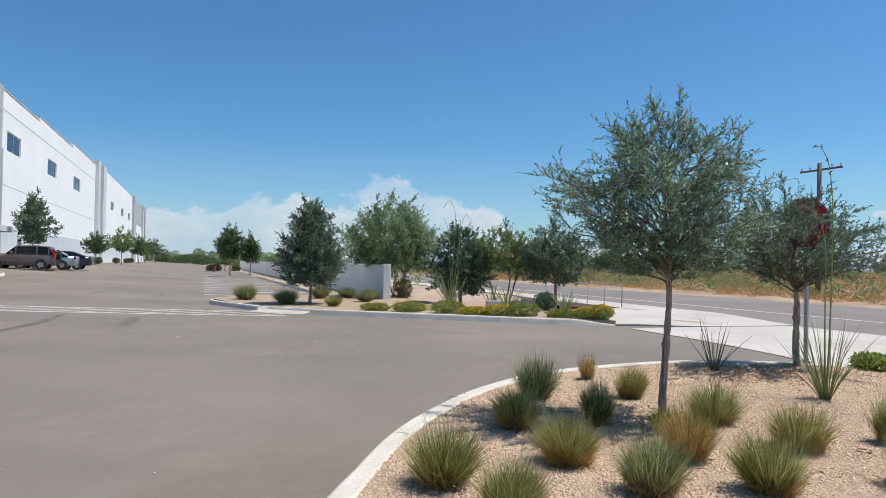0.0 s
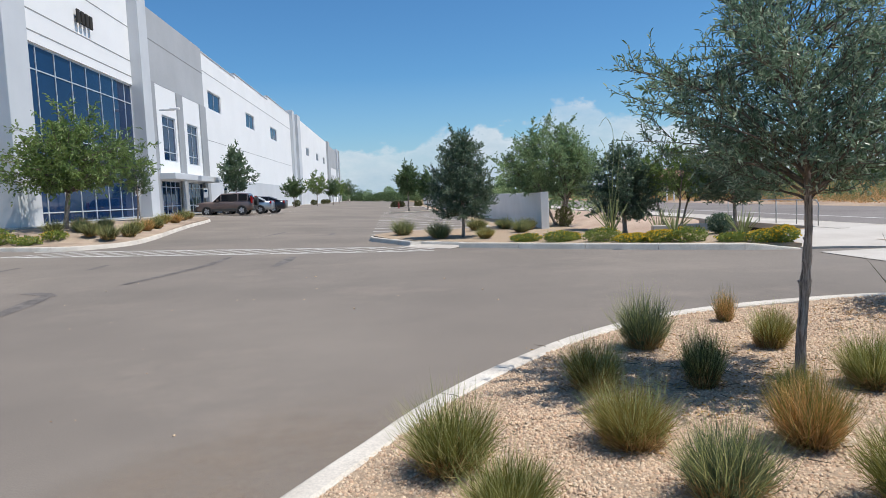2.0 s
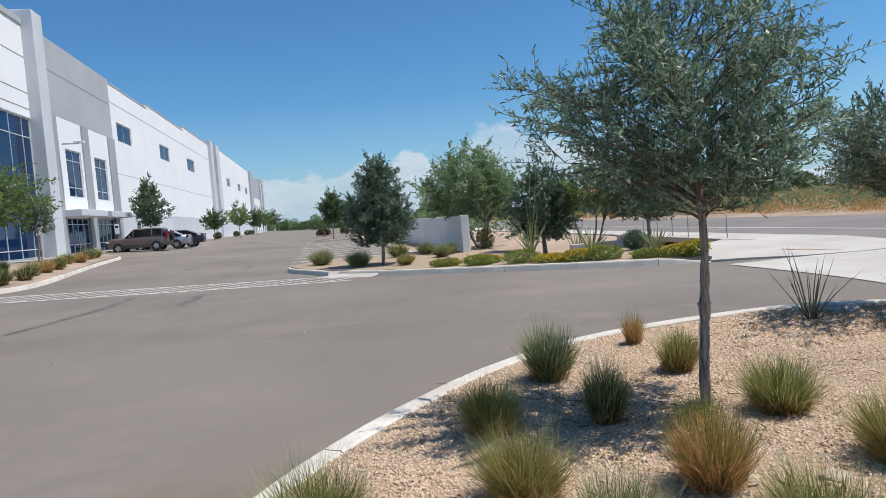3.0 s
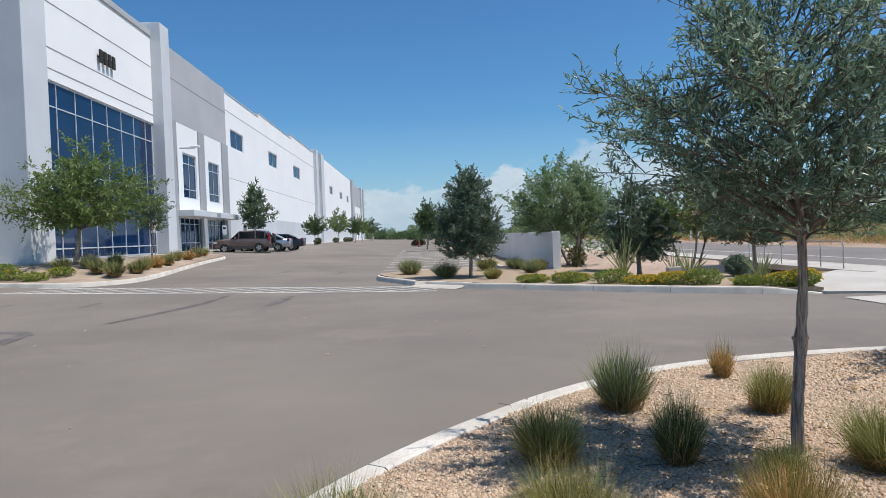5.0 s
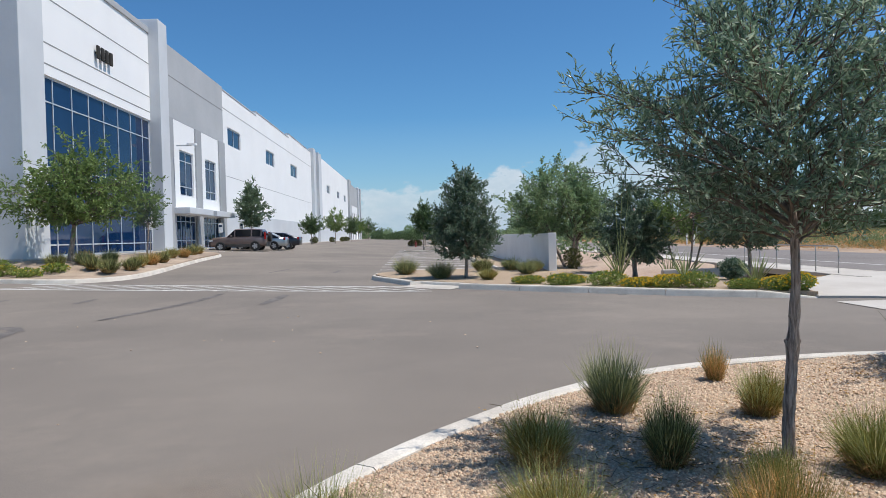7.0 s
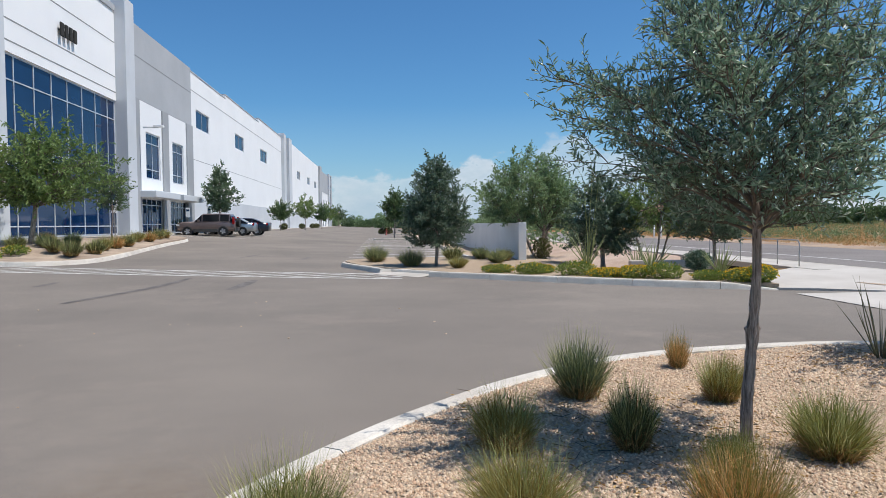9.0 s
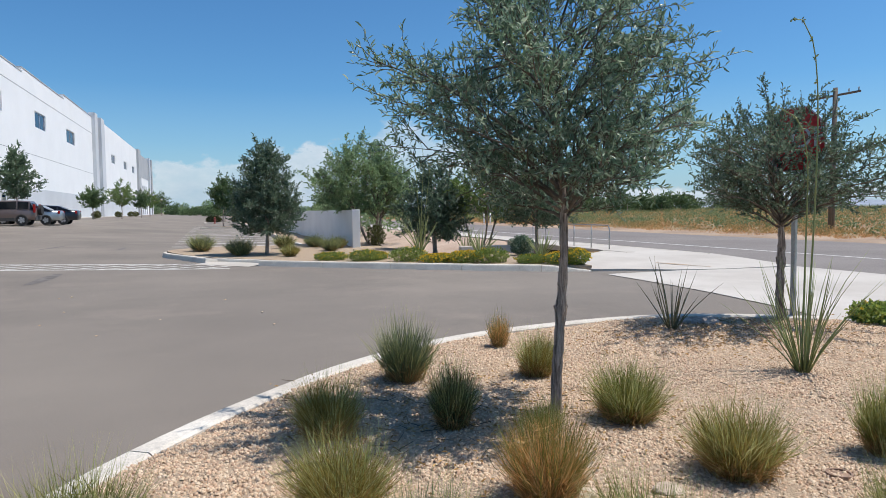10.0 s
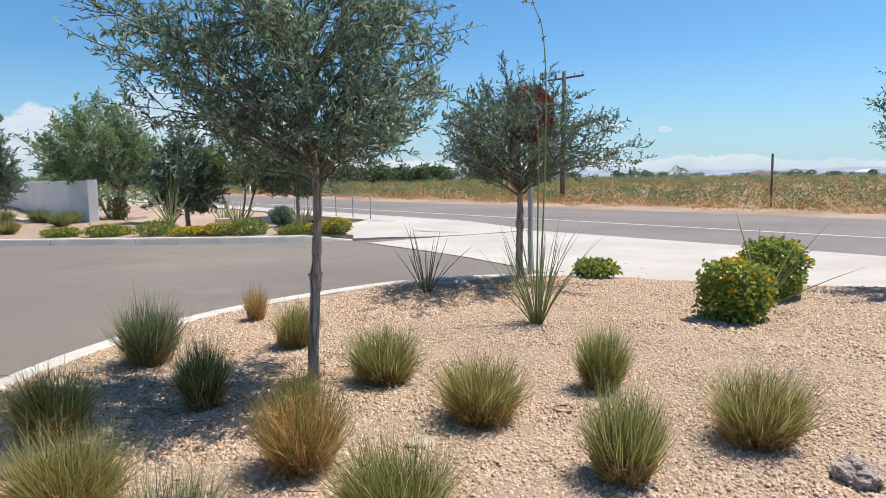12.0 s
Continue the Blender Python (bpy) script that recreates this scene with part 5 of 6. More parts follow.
def octagon(bm, r, y0, y1, zc):
    f = [bm.verts.new((r * math.cos(a), y0, zc + r * math.sin(a))) for a in [math.pi / 8 + k * math.pi / 4 for k in range(8)]]
    g = [bm.verts.new((v.co.x, y1, v.co.z)) for v in f]
    bm.faces.new(f)
    bm.faces.new(g[::-1])
    for i in range(8):
        bm.faces.new((f[i], g[i], g[(i + 1) % 8], f[(i + 1) % 8]))


octagon(bm, R, -0.040, -0.028, 2.13)
plate = part("plate", bm, M_SIGNWHITE, sgn, "white octagonal border plate")
bm = bmesh.new()
octagon(bm, R * 0.955, -0.046, -0.0405, 2.13)
part("face", bm, M_RED, plate, "red octagonal face")
cu_ = bpy.data.curves.new("lettering", "FONT")
cu_.body, cu_.size, cu_.align_x, cu_.align_y, cu_.extrude = "STOP", 0.32, "CENTER", "CENTER", 0.002
lt = new("lettering", cu_)
lt.parent = plate
lt.matrix_basis = pose(0, -0.049, 2.13, 90, 0, 0)
cu_.materials.append(M_SIGNWHITE)

# ---- rail, headwall and posts by the road ----
rail = thing("handrail", (0, 0, 0), "galvanised steel handrail beside the pavement", "rail")
RY = [21.0, 22.1, 23.25, 24.3, 25.4, 26.5]
pts = smooth_path([(14.42, 20.98, 0.60), (14.42, 21.0, 0.80), (14.42, 21.08, 0.885), (14.42, 21.25, 0.90), (14.45, 23, 0.90), (14.47, 26.5, 0.90)], 0.08)
v, f = tube(pts, [0.019] * len(pts), 8)
link_mesh("top_rail", v, f, M_METAL, rail, smooth=True)
for y in RY:
    v, f = tube([(14.42 + 0.008 * (y - 21), y, 0.08), (14.42 + 0.008 * (y - 21), y, 0.5), (14.42 + 0.008 * (y - 21), y, 0.90 if y > 21 else 0.62)], [0.018] * 3, 8)
    link_mesh("post", v, f, M_METAL, rail, smooth=True)
hw = thing("culvert_headwall", (14.2, 19.5, 0), "concrete culvert headwall with its opening painted near-black", "headwall", kind="structure")
bm = bmesh.new()
add_box(bm, -0.18, 0.14, 0, 1.2, -0.8, 0.15)
add_box(bm, -0.18, 0.14, 5.6, 8.5, -0.8, 0.15)
add_box(bm, -0.18, 0.14, 1.2, 5.6, -0.02, 0.15)
part("wall", bm, M_CONCRETE, hw)
# near-black block paints the shade inside the culvert opening
part("opening", box_mesh(0.0, 1.9, 1.0, 5.8, -0.8, -0.03), M_DARK, hw, "near-black block painted as the shade in the culvert opening")
rw = thing("retaining_wall", (10.6, 21.9, -0.5), "low pale concrete retaining wall of the basin", "wall", kind="structure")
part("wall", box_mesh(-0.9, 1.5, -0.1, 0.12, 0, 0.82, 0.015), M_CONCRETE, rw)


def pole(name, at, h, r0, r1, mat, label, category, lean=0.0):
    p = thing(name, at, label, category)
    v, f = tube([(0, 0, -0.3), (lean * 0.5, 0, h * 0.5), (lean, 0, h)], [r0, (r0 + r1) / 2, r1], 10)
    link_mesh("shaft", v, f, mat, p, smooth=True)
    return p


up = pole("utility_pole", (32.7, 29.0, 0.0), 7.45, 0.16, 0.11, M_POLE, "weathered wooden utility pole with a crossarm", "utility pole", 0.1)
part("crossarm", box_mesh(0.14, 0.24, -1.35, 1.35, 7.03, 7.13, 0.01), M_POLE, up)
for y in (-1.25, -0.7, 0.7, 1.25):
    v, f = tube([(0.19, y, 7.14), (0.19, y, 7.3)], [0.03, 0.035], 8)
    link_mesh("insulator", v, f, M_METAL, up)
pole("marker_post", (32.0, 16.5, 0.0), 2.33, 0.05, 0.05, M_POLE, "dark steel post standing in the desert scrub", "post")
for k, (x, y) in enumerate(((28.0, 64.7), (28.0, 63.1))):
    p = pole("white_post", (x, y, 0.05), 1.1, 0.07, 0.07, M_WHITE, "short white marker post beside the road", "post")
    p["group"] = "white posts"
lamp = thing("wall_lamp", (-13.95, 51.0, 0), "white wall lamp on a short bracket", "lamp")
part("bracket", box_mesh(-0.15, 0.9, -0.05, 0.05, 8.25, 8.35, 0.01), M_FRAME, lamp)
part("head", box_mesh(0.6, 1.25, -0.16, 0.16, 8.30, 8.45, 0.02), M_WHITE, lamp)

# ---- parked cars ----
M_RIM = surface("alloy_rim", (0.52, 0.52, 0.53), (0.66, 0.66, 0.66), 10, 60, 0.4, 0, metal=0.25)
M_CARGLASS, cn_, cl_, cb_ = material("car_glass", 0.04)
cb_.inputs["Base Color"].default_value = (0.010, 0.011, 0.013, 1)
cb_.inputs["Specular IOR Level"].default_value = 0.2
M_TAIL, cn_, cl_, cb_ = material("tail_lamp", 0.2)
cb_.inputs["Base Color"].default_value = (0.35, 0.01, 0.01, 1)
M_LENS, cn_, cl_, cb_ = material("head_lamp", 0.1)
cb_.inputs["Base Color"].default_value = (0.7, 0.7, 0.68, 1)
M_TRIM = surface("grey_trim", (0.05, 0.048, 0.045), (0.08, 0.075, 0.07), 3, 60, 0.7, 0)


def car_paint(name, colour, metal=0.4):
    m, n, l, b = material(name, 0.32, metal)
    fl = noise_node(n, l, 3, 3)
    l.new(mix(n, l, 0.35, colour, ramp(n, l, fl, [(0.3, tuple(c * 0.8 for c in colour)), (0.7, tuple(min(1, c * 1.15) for c in colour))])), b.inputs["Base Color"])
    b.inputs["Coat Weight"].default_value = 0.6
    b.inputs["Coat Roughness"].default_value = 0.08
    return m


def loft(sections):
    k = len(sections[0])
    vs = [v for s in sections for v in s]
    fs = []
    for i in range(len(sections) - 1):
        for j in range(k):
            a, b = i * k + j, i * k + (j + 1) % k
            fs.append((a, b, b + k, a + k))
    fs.append(tuple(range(k))[::-1])
    fs.append(tuple(range((len(sections) - 1) * k, len(sections) * k)))
    return vs, fs


def car(name, at, turn, label, paint, body, cabin, wheels, radius, half, spare=False, trim=None):
    """body: (x, bottom, belt) stations; cabin: (x, roof height) stations over the belt; x runs to the nose."""
    c = thing(name, at, label, "car", turn=turn)
    secs = []
    for x, zb, zt, w in body:
        hw_ = half * w
        secs.append([(x, -hw_ * 0.93, zb), (x, -hw_, zb + 0.18), (x, -hw_, zt - 0.14), (x, -hw_ * 0.94, zt - 0.02), (x, -hw_ * 0.6, zt + 0.02),
                     (x, hw_ * 0.6, zt + 0.02), (x, hw_ * 0.94, zt - 0.02), (x, hw_, zt - 0.14), (x, hw_, zb + 0.18), (x, hw_ * 0.93, zb)])
    v, f = loft(secs)
    link_mesh("body", v, f, paint, c, smooth=True)
    secs = []
    belt = cabin[0][1]
    for x, zr, w in cabin[1:]:
        hw_ = half * w
        secs.append([(x, -half * 0.95, belt), (x, -hw_ * 0.86, belt + (zr - belt) * 0.9), (x, -hw_ * 0.70, zr), (x, hw_ * 0.70, zr), (x, hw_ * 0.86, belt + (zr - belt) * 0.9), (x, half * 0.95, belt)])
    v, f = loft(secs)
    link_mesh("cabin", v, f, paint, c, smooth=False)
    # side glass, proud of the cabin by a hair
    for s in (-1, 1):
        xs = [q for q in cabin[1:]]
        for a, b in zip(xs[:-1], xs[1:]):
            if b[0] - a[0] < 0.25:
                continue
            quad = []
            for (x, zr, w), sh in ((a, 0.06), (b, -0.04)):
                top, low = belt + (zr - belt) * 0.87, belt + (zr - belt) * 0.06
                for z in (low, top):
                    q = (z - belt) / max((zr - belt) * 0.9, 0.01)
                    yy = half * 0.95 + (half * w * 0.86 - half * 0.95) * q
                    quad.append((x + sh, s * (yy + 0.035), z))
            link_mesh("side_window", [quad[0], quad[1], quad[3], quad[2]], [(0, 1, 2, 3)] if s < 0 else [(3, 2, 1, 0)], M_CARGLASS, c)
    for (a, b), nm in (((cabin[1], cabin[2]), "rear_window"), ((cabin[-1], cabin[-2]), "windscreen")):
        d = 1 if nm == "windscreen" else -1
        pts = []
        for (x, zr, w), z in ((a, belt + 0.05), (b, b[1] - 0.05)):
            for y in (-half * w * 0.74, half * w * 0.74):
                pts.append((x + d * 0.012 if z < b[1] - 0.06 else b[0] + d * 0.012, y, z + 0.012))
        link_mesh(nm, pts, [(0, 1, 3, 2)], M_CARGLASS, c)
    for x in wheels:
        for s in (-1, 1):
            w = new("wheel")
            w.parent = c
            w.location = (x, s * (half - 0.06), radius)
            bm = bmesh.new()
            prof = [(radius * 0.62, -0.10), (radius * 0.97, -0.10), (radius, -0.05), (radius, 0.05), (radius * 0.97, 0.10), (radius * 0.62, 0.10)]
            rings = [[bm.verts.new((r * math.cos(a), y, r * math.sin(a))) for a in np.linspace(0, 2 * math.pi, 24, endpoint=False)] for r, y in prof]
            for a, b in zip(rings, rings[1:] + rings[:1]):
                for i in range(24):
                    bm.faces.new((a[i], a[(i + 1) % 24], b[(i + 1) % 24], b[i]))
            part("tyre", bm, M_BLACK, w)
            bm = bmesh.new()
            for k in range(5):
                a = 2 * math.pi * k / 5
                m = Matrix.Rotation(a, 4, "Y")
                o = len(bm.verts)
                add_box(bm, 0.02, radius * 0.64, -0.085, 0.085, -0.062, 0.062)
                bm.verts.ensure_lookup_table()
                bmesh.ops.transform(bm, matrix=m, verts=bm.verts[o:])
            bmesh.ops.create_cone(bm, cap_ends=True, segments=16, radius1=0.08, radius2=0.08, depth=0.16, matrix=Matrix.Rotation(math.pi / 2, 4, "X"))
            part("rim", bm, M_RIM, w)
            bm = bmesh.new()
            bmesh.ops.create_cone(bm, cap_ends=True, segments=20, radius1=radius * 1.14, radius2=radius * 1.14, depth=0.1, matrix=Matrix.Translation((x, s * (half - 0.042), radius)) @ Matrix.Rotation(math.pi / 2, 4, "X"))
            part("wheel_arch", bm, M_TRIM, c, "dark wheel arch")
    xr, xf = body[0][0], body[-1][0]
    for s in (-1, 1):
        zt = body[1][2]
        part("tail_light", box_mesh(xr + 0.02, xr + 0.16, s * half * 0.9 - 0.09, s * half * 0.9 + 0.09, zt - 0.22, zt + (0.35 if spare else 0.0), 0.01), M_TAIL, c, "red tail light")
        part("headlight", box_mesh(xf - 0.30, xf - 0.05, s * half * 0.78 - 0.14, s * half * 0.78 + 0.14, body[-2][2] - 0.22, body[-2][2] - 0.08, 0.01), M_LENS, c, "clear headlight")
        part("mirror", box_mesh(cabin[-1][0] - 0.45, cabin[-1][0] - 0.30, s * (half + 0.10) - 0.09, s * (half + 0.10) + 0.09, belt + 0.02, belt + 0.17, 0.02), paint, c)
    if trim:
        for x in (xr - 0.02, xf - 0.12):
            part("bumper", box_mesh(x, x + 0.14, -half * 0.9, half * 0.9, 0.32, 0.62, 0.03), trim, c)
        for s in (-1, 1):
            part("sill", box_mesh(wheels[0] + 0.4, wheels[1] - 0.4, s * half - 0.02, s * half + 0.02, 0.28, 0.50, 0.008), trim, c)
    if spare:
        bm = bmesh.new()
        bmesh.ops.create_cone(bm, cap_ends=True, segments=24, radius1=0.36, radius2=0.34, depth=0.22, matrix=Matrix.Translation((xr - 0.14, 0.12, 0.98)) @ Matrix.Rotation(math.pi / 2, 4, "Y"))
        part("spare_wheel", bm, M_BLACK, c, "covered spare wheel on the tailgate")
    return c


M_TAN = car_paint("tan_car_paint", (0.180, 0.132, 0.118))
M_SILVER = car_paint("silver_car_paint", (0.42, 0.45, 0.47), 0.7)
M_BLACKCAR = car_paint("black_car_paint", (0.012, 0.014, 0.022), 0.2)
sx_, sy_ = -10.95, 55.4
car("suv", (sx_, sy_, lot_z(sx_, sy_)), 180, "brown compact suv with a covered spare wheel", M_TAN,
    [(-2.15, 0.42, 0.98, 0.88), (-2.08, 0.34, 1.05, 0.96), (-1.0, 0.30, 1.07, 1.0), (0.9, 0.30, 1.06, 1.0), (1.3, 0.30, 1.05, 0.99), (1.85, 0.32, 1.01, 0.94), (2.08, 0.36, 0.95, 0.88), (2.2, 0.42, 0.76, 0.80)],
    [(0, 1.04), (-2.06, 1.07, 1.0), (-1.78, 1.60, 0.94), (-1.05, 1.67, 0.94), (0.22, 1.65, 0.94), (0.84, 1.07, 1.0)], (-1.30, 1.32), 0.335, 0.89, True, M_TRIM)
car("sedan", (-10.2, 58.6, lot_z(-10.2, 58.6)), 180, "silver sedan parked beside the suv", M_SILVER,
    [(-2.25, 0.40, 0.86, 0.84), (-2.15, 0.30, 0.98, 0.95), (-1.0, 0.26, 0.96, 1.0), (0.9, 0.26, 0.94, 1.0), (1.6, 0.28, 0.84, 0.95), (2.1, 0.32, 0.70, 0.84), (2.22, 0.40, 0.58, 0.74)],
    [(0, 0.92), (-1.75, 0.96, 1.0), (-1.0, 1.38, 0.90), (0.1, 1.44, 0.90), (0.5, 1.40, 0.90), (1.25, 0.94, 1.0)], (-1.32, 1.36), 0.32, 0.87)
car("sedan", (-9.7, 61.6, lot_z(-9.7, 61.6)), 180, "black sedan parked beside a silver one", M_BLACKCAR,
    [(-2.35, 0.40, 0.90, 0.84), (-2.25, 0.30, 1.02, 0.95), (-1.0, 0.26, 1.0, 1.0), (0.9, 0.26, 0.96, 1.0), (1.7, 0.28, 0.86, 0.95), (2.2, 0.32, 0.70, 0.84), (2.32, 0.40, 0.58, 0.74)],
    [(0, 0.95), (-1.95, 1.0, 1.0), (-1.0, 1.40, 0.90), (0.1, 1.46, 0.90), (0.5, 1.42, 0.90), (1.3, 0.96, 1.0)], (-1.36, 1.42), 0.33, 0.89)

# ---- far end of the parking lot ----
for k, (y, w) in enumerate(((66.0, 4.6), (95.0, 4.8))):
    fi = thing("parking_island", (3.8, y, lot_z(3.8, y)), "small kerbed island at the end of the stalls", "parking island", kind="structure")
    part("kerb_block", box_mesh(-w / 2, w / 2, -0.9, 0.9, -0.1, 0.15, 0.03), M_KERB, fi)
    part("soil", box_mesh(-w / 2 + 0.2, w / 2 - 0.2, -0.7, 0.7, 0.1, 0.165), M_GRAVEL_BED, fi)
for k, (x, y, s, m) in enumerate(((3.4, 66, 1.0, M_FARLEAF), (5.2, 66.2, .8, M_FARLEAF), (4.0, 95, 1.2, M_FARLEAF))):
    tree("street_tree", (x, y, 0.2), "slim small tree on a parking island", "tree", 500 + k, (2.8 * s, 0.06, 0.03, 0, 0), [(1.5 * s, 0.6 * s), (2.2 * s, 1.2 * s), (3.2 * s, 1.2 * s), (4.0 * s, 0.7 * s), (4.6 * s, 0.2 * s)],
         26, 5, 4, 6, (0.22, 0.09), m, group="trees on the parking islands", twig=0.4, uneven=0.35)
for k, (x, y) in enumerate(((2.2, 95), (3.0, 94.6), (5.4, 95.2), (-11.5, 98, ), (-11.6, 84), (-11.6, 120), (-11.4, 135), (-11.4, 143))):
    shrub("round_shrub", (x, y, lot_z(x, y) + 0.05), "dark rounded shrub on bare gravel", 520 + k, (0.6, 0.55, 0.45), 700, (0.13, 0.08), M_G_DARK, "round shrubs along the lot")

# ---- signs and a hydrant by the building ----
def bay_sign(at, turn, h, label):
    s = thing("parking_sign", at, label, "sign", "parking signs", turn=turn)
    v, f = tube([(0, 0, -0.1), (0, 0, h * 0.5), (0, 0, h)], [0.03] * 3, 8)
    link_mesh("post", v, f, M_METAL, s, smooth=True)
    part("panel", box_mesh(-0.16, 0.16, -0.05, -0.035, h - 0.75, h - 0.02, 0.005), M_SIGNWHITE, s, "white sign panel")
    part("bar", box_mesh(-0.11, 0.11, -0.056, -0.0505, h - 0.30, h - 0.14), M_GLASS, s, "blue bar on the panel")
    return s


bay_sign((-12.7, 42.0, 0.88), 15, 2.1, "white parking sign on a steel post before the glass wall")
bay_sign((-12.9, 57.0, 0.9), 15, 2.0, "white parking sign on a steel post beside the parked cars")
bay_sign((-12.9, 63.5, 0.9), 15, 2.2, "white parking sign on a steel post by the white wall")
hyd = thing("fire_hydrant", (2.7, 93.2, lot_z(2.7, 93.2)), "small red-brown fire hydrant at the edge of the lot", "hydrant")
M_HYD = surface("hydrant_red", (0.22, 0.04, 0.03), (0.30, 0.07, 0.05), 6, 40, 0.6, 0)
v, f = tube([(0, 0, 0), (0, 0, 0.08), (0, 0, 0.1), (0, 0, 0.62), (0, 0, 0.68), (0, 0, 0.8)], [0.15, 0.15, 0.1, 0.1, 0.12, 0.04], 12)
link_mesh("barrel", v, f, M_HYD, hyd, smooth=True)
for s in (-1, 1):
    v, f = tube([(0, 0, 0.48), (s * 0.24, 0, 0.48)], [0.05, 0.05], 8)
    link_mesh("outlet", v, f, M_HYD, hyd)

# fallen twigs and dry leaves on the gravel under the oaks
rng = random.Random(91)
lv, tw = [], []
# leaf count raised so that the straw colour also browns the oaks' shade
for k in range(2600):
    cx, cy = ((4.1, 6.4), (8.3, 8.3), (7.3, 8.3))[k % 3]
    x, y = cx + rng.gauss(0, 0.75), cy + rng.gauss(0, 0.6)
    if y > 8.9 or x < 2.9:
        continue
    p = Vector((x, y, bed_z(x, y) + 0.018))
    d = rand_dir(rng)
    d.z *= 0.25
    lv.append((p, d.normalized(), Vector((0, 0, 1)), rng.uniform(0.02, 0.045), 0.013))
    if k % 24 == 0:
        tw.append(tube([p, p + Vector((rng.uniform(-1, 1), rng.uniform(-1, 1), 0.06)) * 0.12], [0.003, 0.002], 4))
v, f = leaf_cloud(lv)
litter = tagged(link_mesh("leaf_litter", v, f, M_G_STRAW), "dry fallen leaves scattered on the gravel", "leaf litter", kind="stuff")
v, f = join_geo(tw)
tagged(link_mesh("fallen_twigs", v, f, M_TWIG), "thin fallen twigs scattered on the gravel", "twigs", kind="stuff")


# ---- desert and distance ----
def scrub_field(name, seed, count, xr, yr, build, mat, label):
    rng = random.Random(seed)
    vs, fs = [], []
    for _ in range(count):
        q = rng.random()
        x = xr[0] + (xr[1] - xr[0]) * q ** 1.6
        y = rng.uniform(*yr) * (0.35 + 0.65 * q) + 20 * (1 - q)
        v, f = build(rng, 1.0 + 1.6 * q)
        o = len(vs)
        z = ground_z(x, y)
        vs += [(a[0] + x, a[1] + y, a[2] + z) for a in v]
        fs += [tuple(i + o for i in g) for g in f]
    ob = link_mesh(name, vs, fs, mat)
    return tagged(ob, label, "desert scrub", kind="stuff")


def straw_tuft(rng, s):
    return blades_mesh(rng, 14, 0.26 * s, 0.28 * s, 0.9, 0.012 * s, 0.5, 0.5, 2)


def sage(rng, s):
    lv = []
    r = rng.uniform(0.35, 0.85) * s
    for _ in range(int(24 + 70 / (s * s))):
        d = rand_dir(rng, 0.15)
        p = Vector((d.x * r, d.y * r, 0.58 * r + d.z * 0.62 * r)) * rng.uniform(0.55, 1.0)
        p.z = max(p.z, 0.02)
        lv.append((p, (d + rand_dir(rng)).normalized(), rand_dir(rng), 0.12 * s, 0.075 * s))
    return leaf_cloud(lv)


def weed(rng, s):
    lv = []
    r = rng.uniform(0.3, 0.6) * s
    for _ in range(int(16 + 34 / (s * s))):
        d = rand_dir(rng, 0.3)
        p = Vector((d.x * r, d.y * r, 0.35 * r + d.z * 0.5 * r)) * rng.uniform(0.5, 1.0)
        p.z = max(p.z, 0.02)
        lv.append((p, (d + rand_dir(rng, 0.8)).normalized(), rand_dir(rng), 0.14 * s, 0.045 * s))
    return leaf_cloud(lv)


scrub_field("desert_straw_grass", 601, 9000, (27.9, 190), (-130, 330), straw_tuft, M_STRAW, "dry straw-coloured desert grass beyond the road")
scrub_field("desert_mixed_scrub", 602, 4200, (29.0, 260), (-160, 420), weed, M_SCRUB, "yellow-green desert weeds beyond the road")
scrub_field("desert_sage_shrubs", 603, 3900, (32, 420), (-190, 520), sage, M_SAGE, "grey-green low desert shrubs beyond the road")


def wood(name, seed, places, leaf, mat, label, per=75):
    """A far belt of trees: many ragged leafy masses over short stems."""
    rng = random.Random(seed)
    lv, st = [], []
    for x, y, h, w in places:
        st.append(tube([(x, y, -0.2), (x + 0.2, y, h * 0.5)], [0.03 * h, 0.02 * h], 5))
        for k in range(5):
            c = Vector((x + rng.uniform(-1, 1) * w * 0.55, y + rng.uniform(-1, 1) * w * 0.55, h * rng.uniform(0.25, 0.78)))
            r = w * rng.uniform(0.35, 0.6)
            for _ in range(per):
                d = rand_dir(rng)
                p = c + Vector((d.x * r, d.y * r, d.z * min(r, h * 0.32))) * rng.uniform(0.6, 1.05)
                p.z = max(p.z, 0.1)
                lv.append((p, (d + rand_dir(rng)).normalized(), rand_dir(rng), leaf * rng.uniform(0.7, 1.3), leaf * 0.5))
    v, f = leaf_cloud(lv)
    ob = tagged(link_mesh(name, v, f, mat), label, "trees", kind="stuff")
    v, f = join_geo(st)
    stem = link_mesh("stem", v, f, M_BARK, ob)
    stem["kind"] = "stuff"
    return ob


rng = random.Random(71)
north = [(rng.uniform(-30, 40), rng.uniform(228, 330), rng.uniform(2.4, 5.4), rng.uniform(2.4, 4.4)) for _ in range(105)]
verge = [(rng.uniform(9.5, 13), y, rng.uniform(2.6, 3.8), rng.uniform(1.3, 2.0)) for y in (37, 46, 56, 68, 82, 98, 120, 150)]
wood("verge_trees", 610, verge, 0.22, M_MESQUITE, "small green trees behind the screen wall", 170)
wood("north_trees", 611, north[::2], 0.5, M_FARLEAF, "belt of green trees beyond the parking lot", 120)
wood("north_shrub_trees", 613, north[1::2], 0.5, M_MESQUITE, "pale green desert trees beyond the parking lot", 120)
east = [(rng.uniform(66, 140), rng.uniform(150, 200), rng.uniform(4, 6.5), rng.uniform(3, 5)) for _ in range(26)]
east += [(rng.uniform(150, 420), rng.uniform(240, 420), rng.uniform(4, 8), rng.uniform(4, 7)) for _ in range(40)]
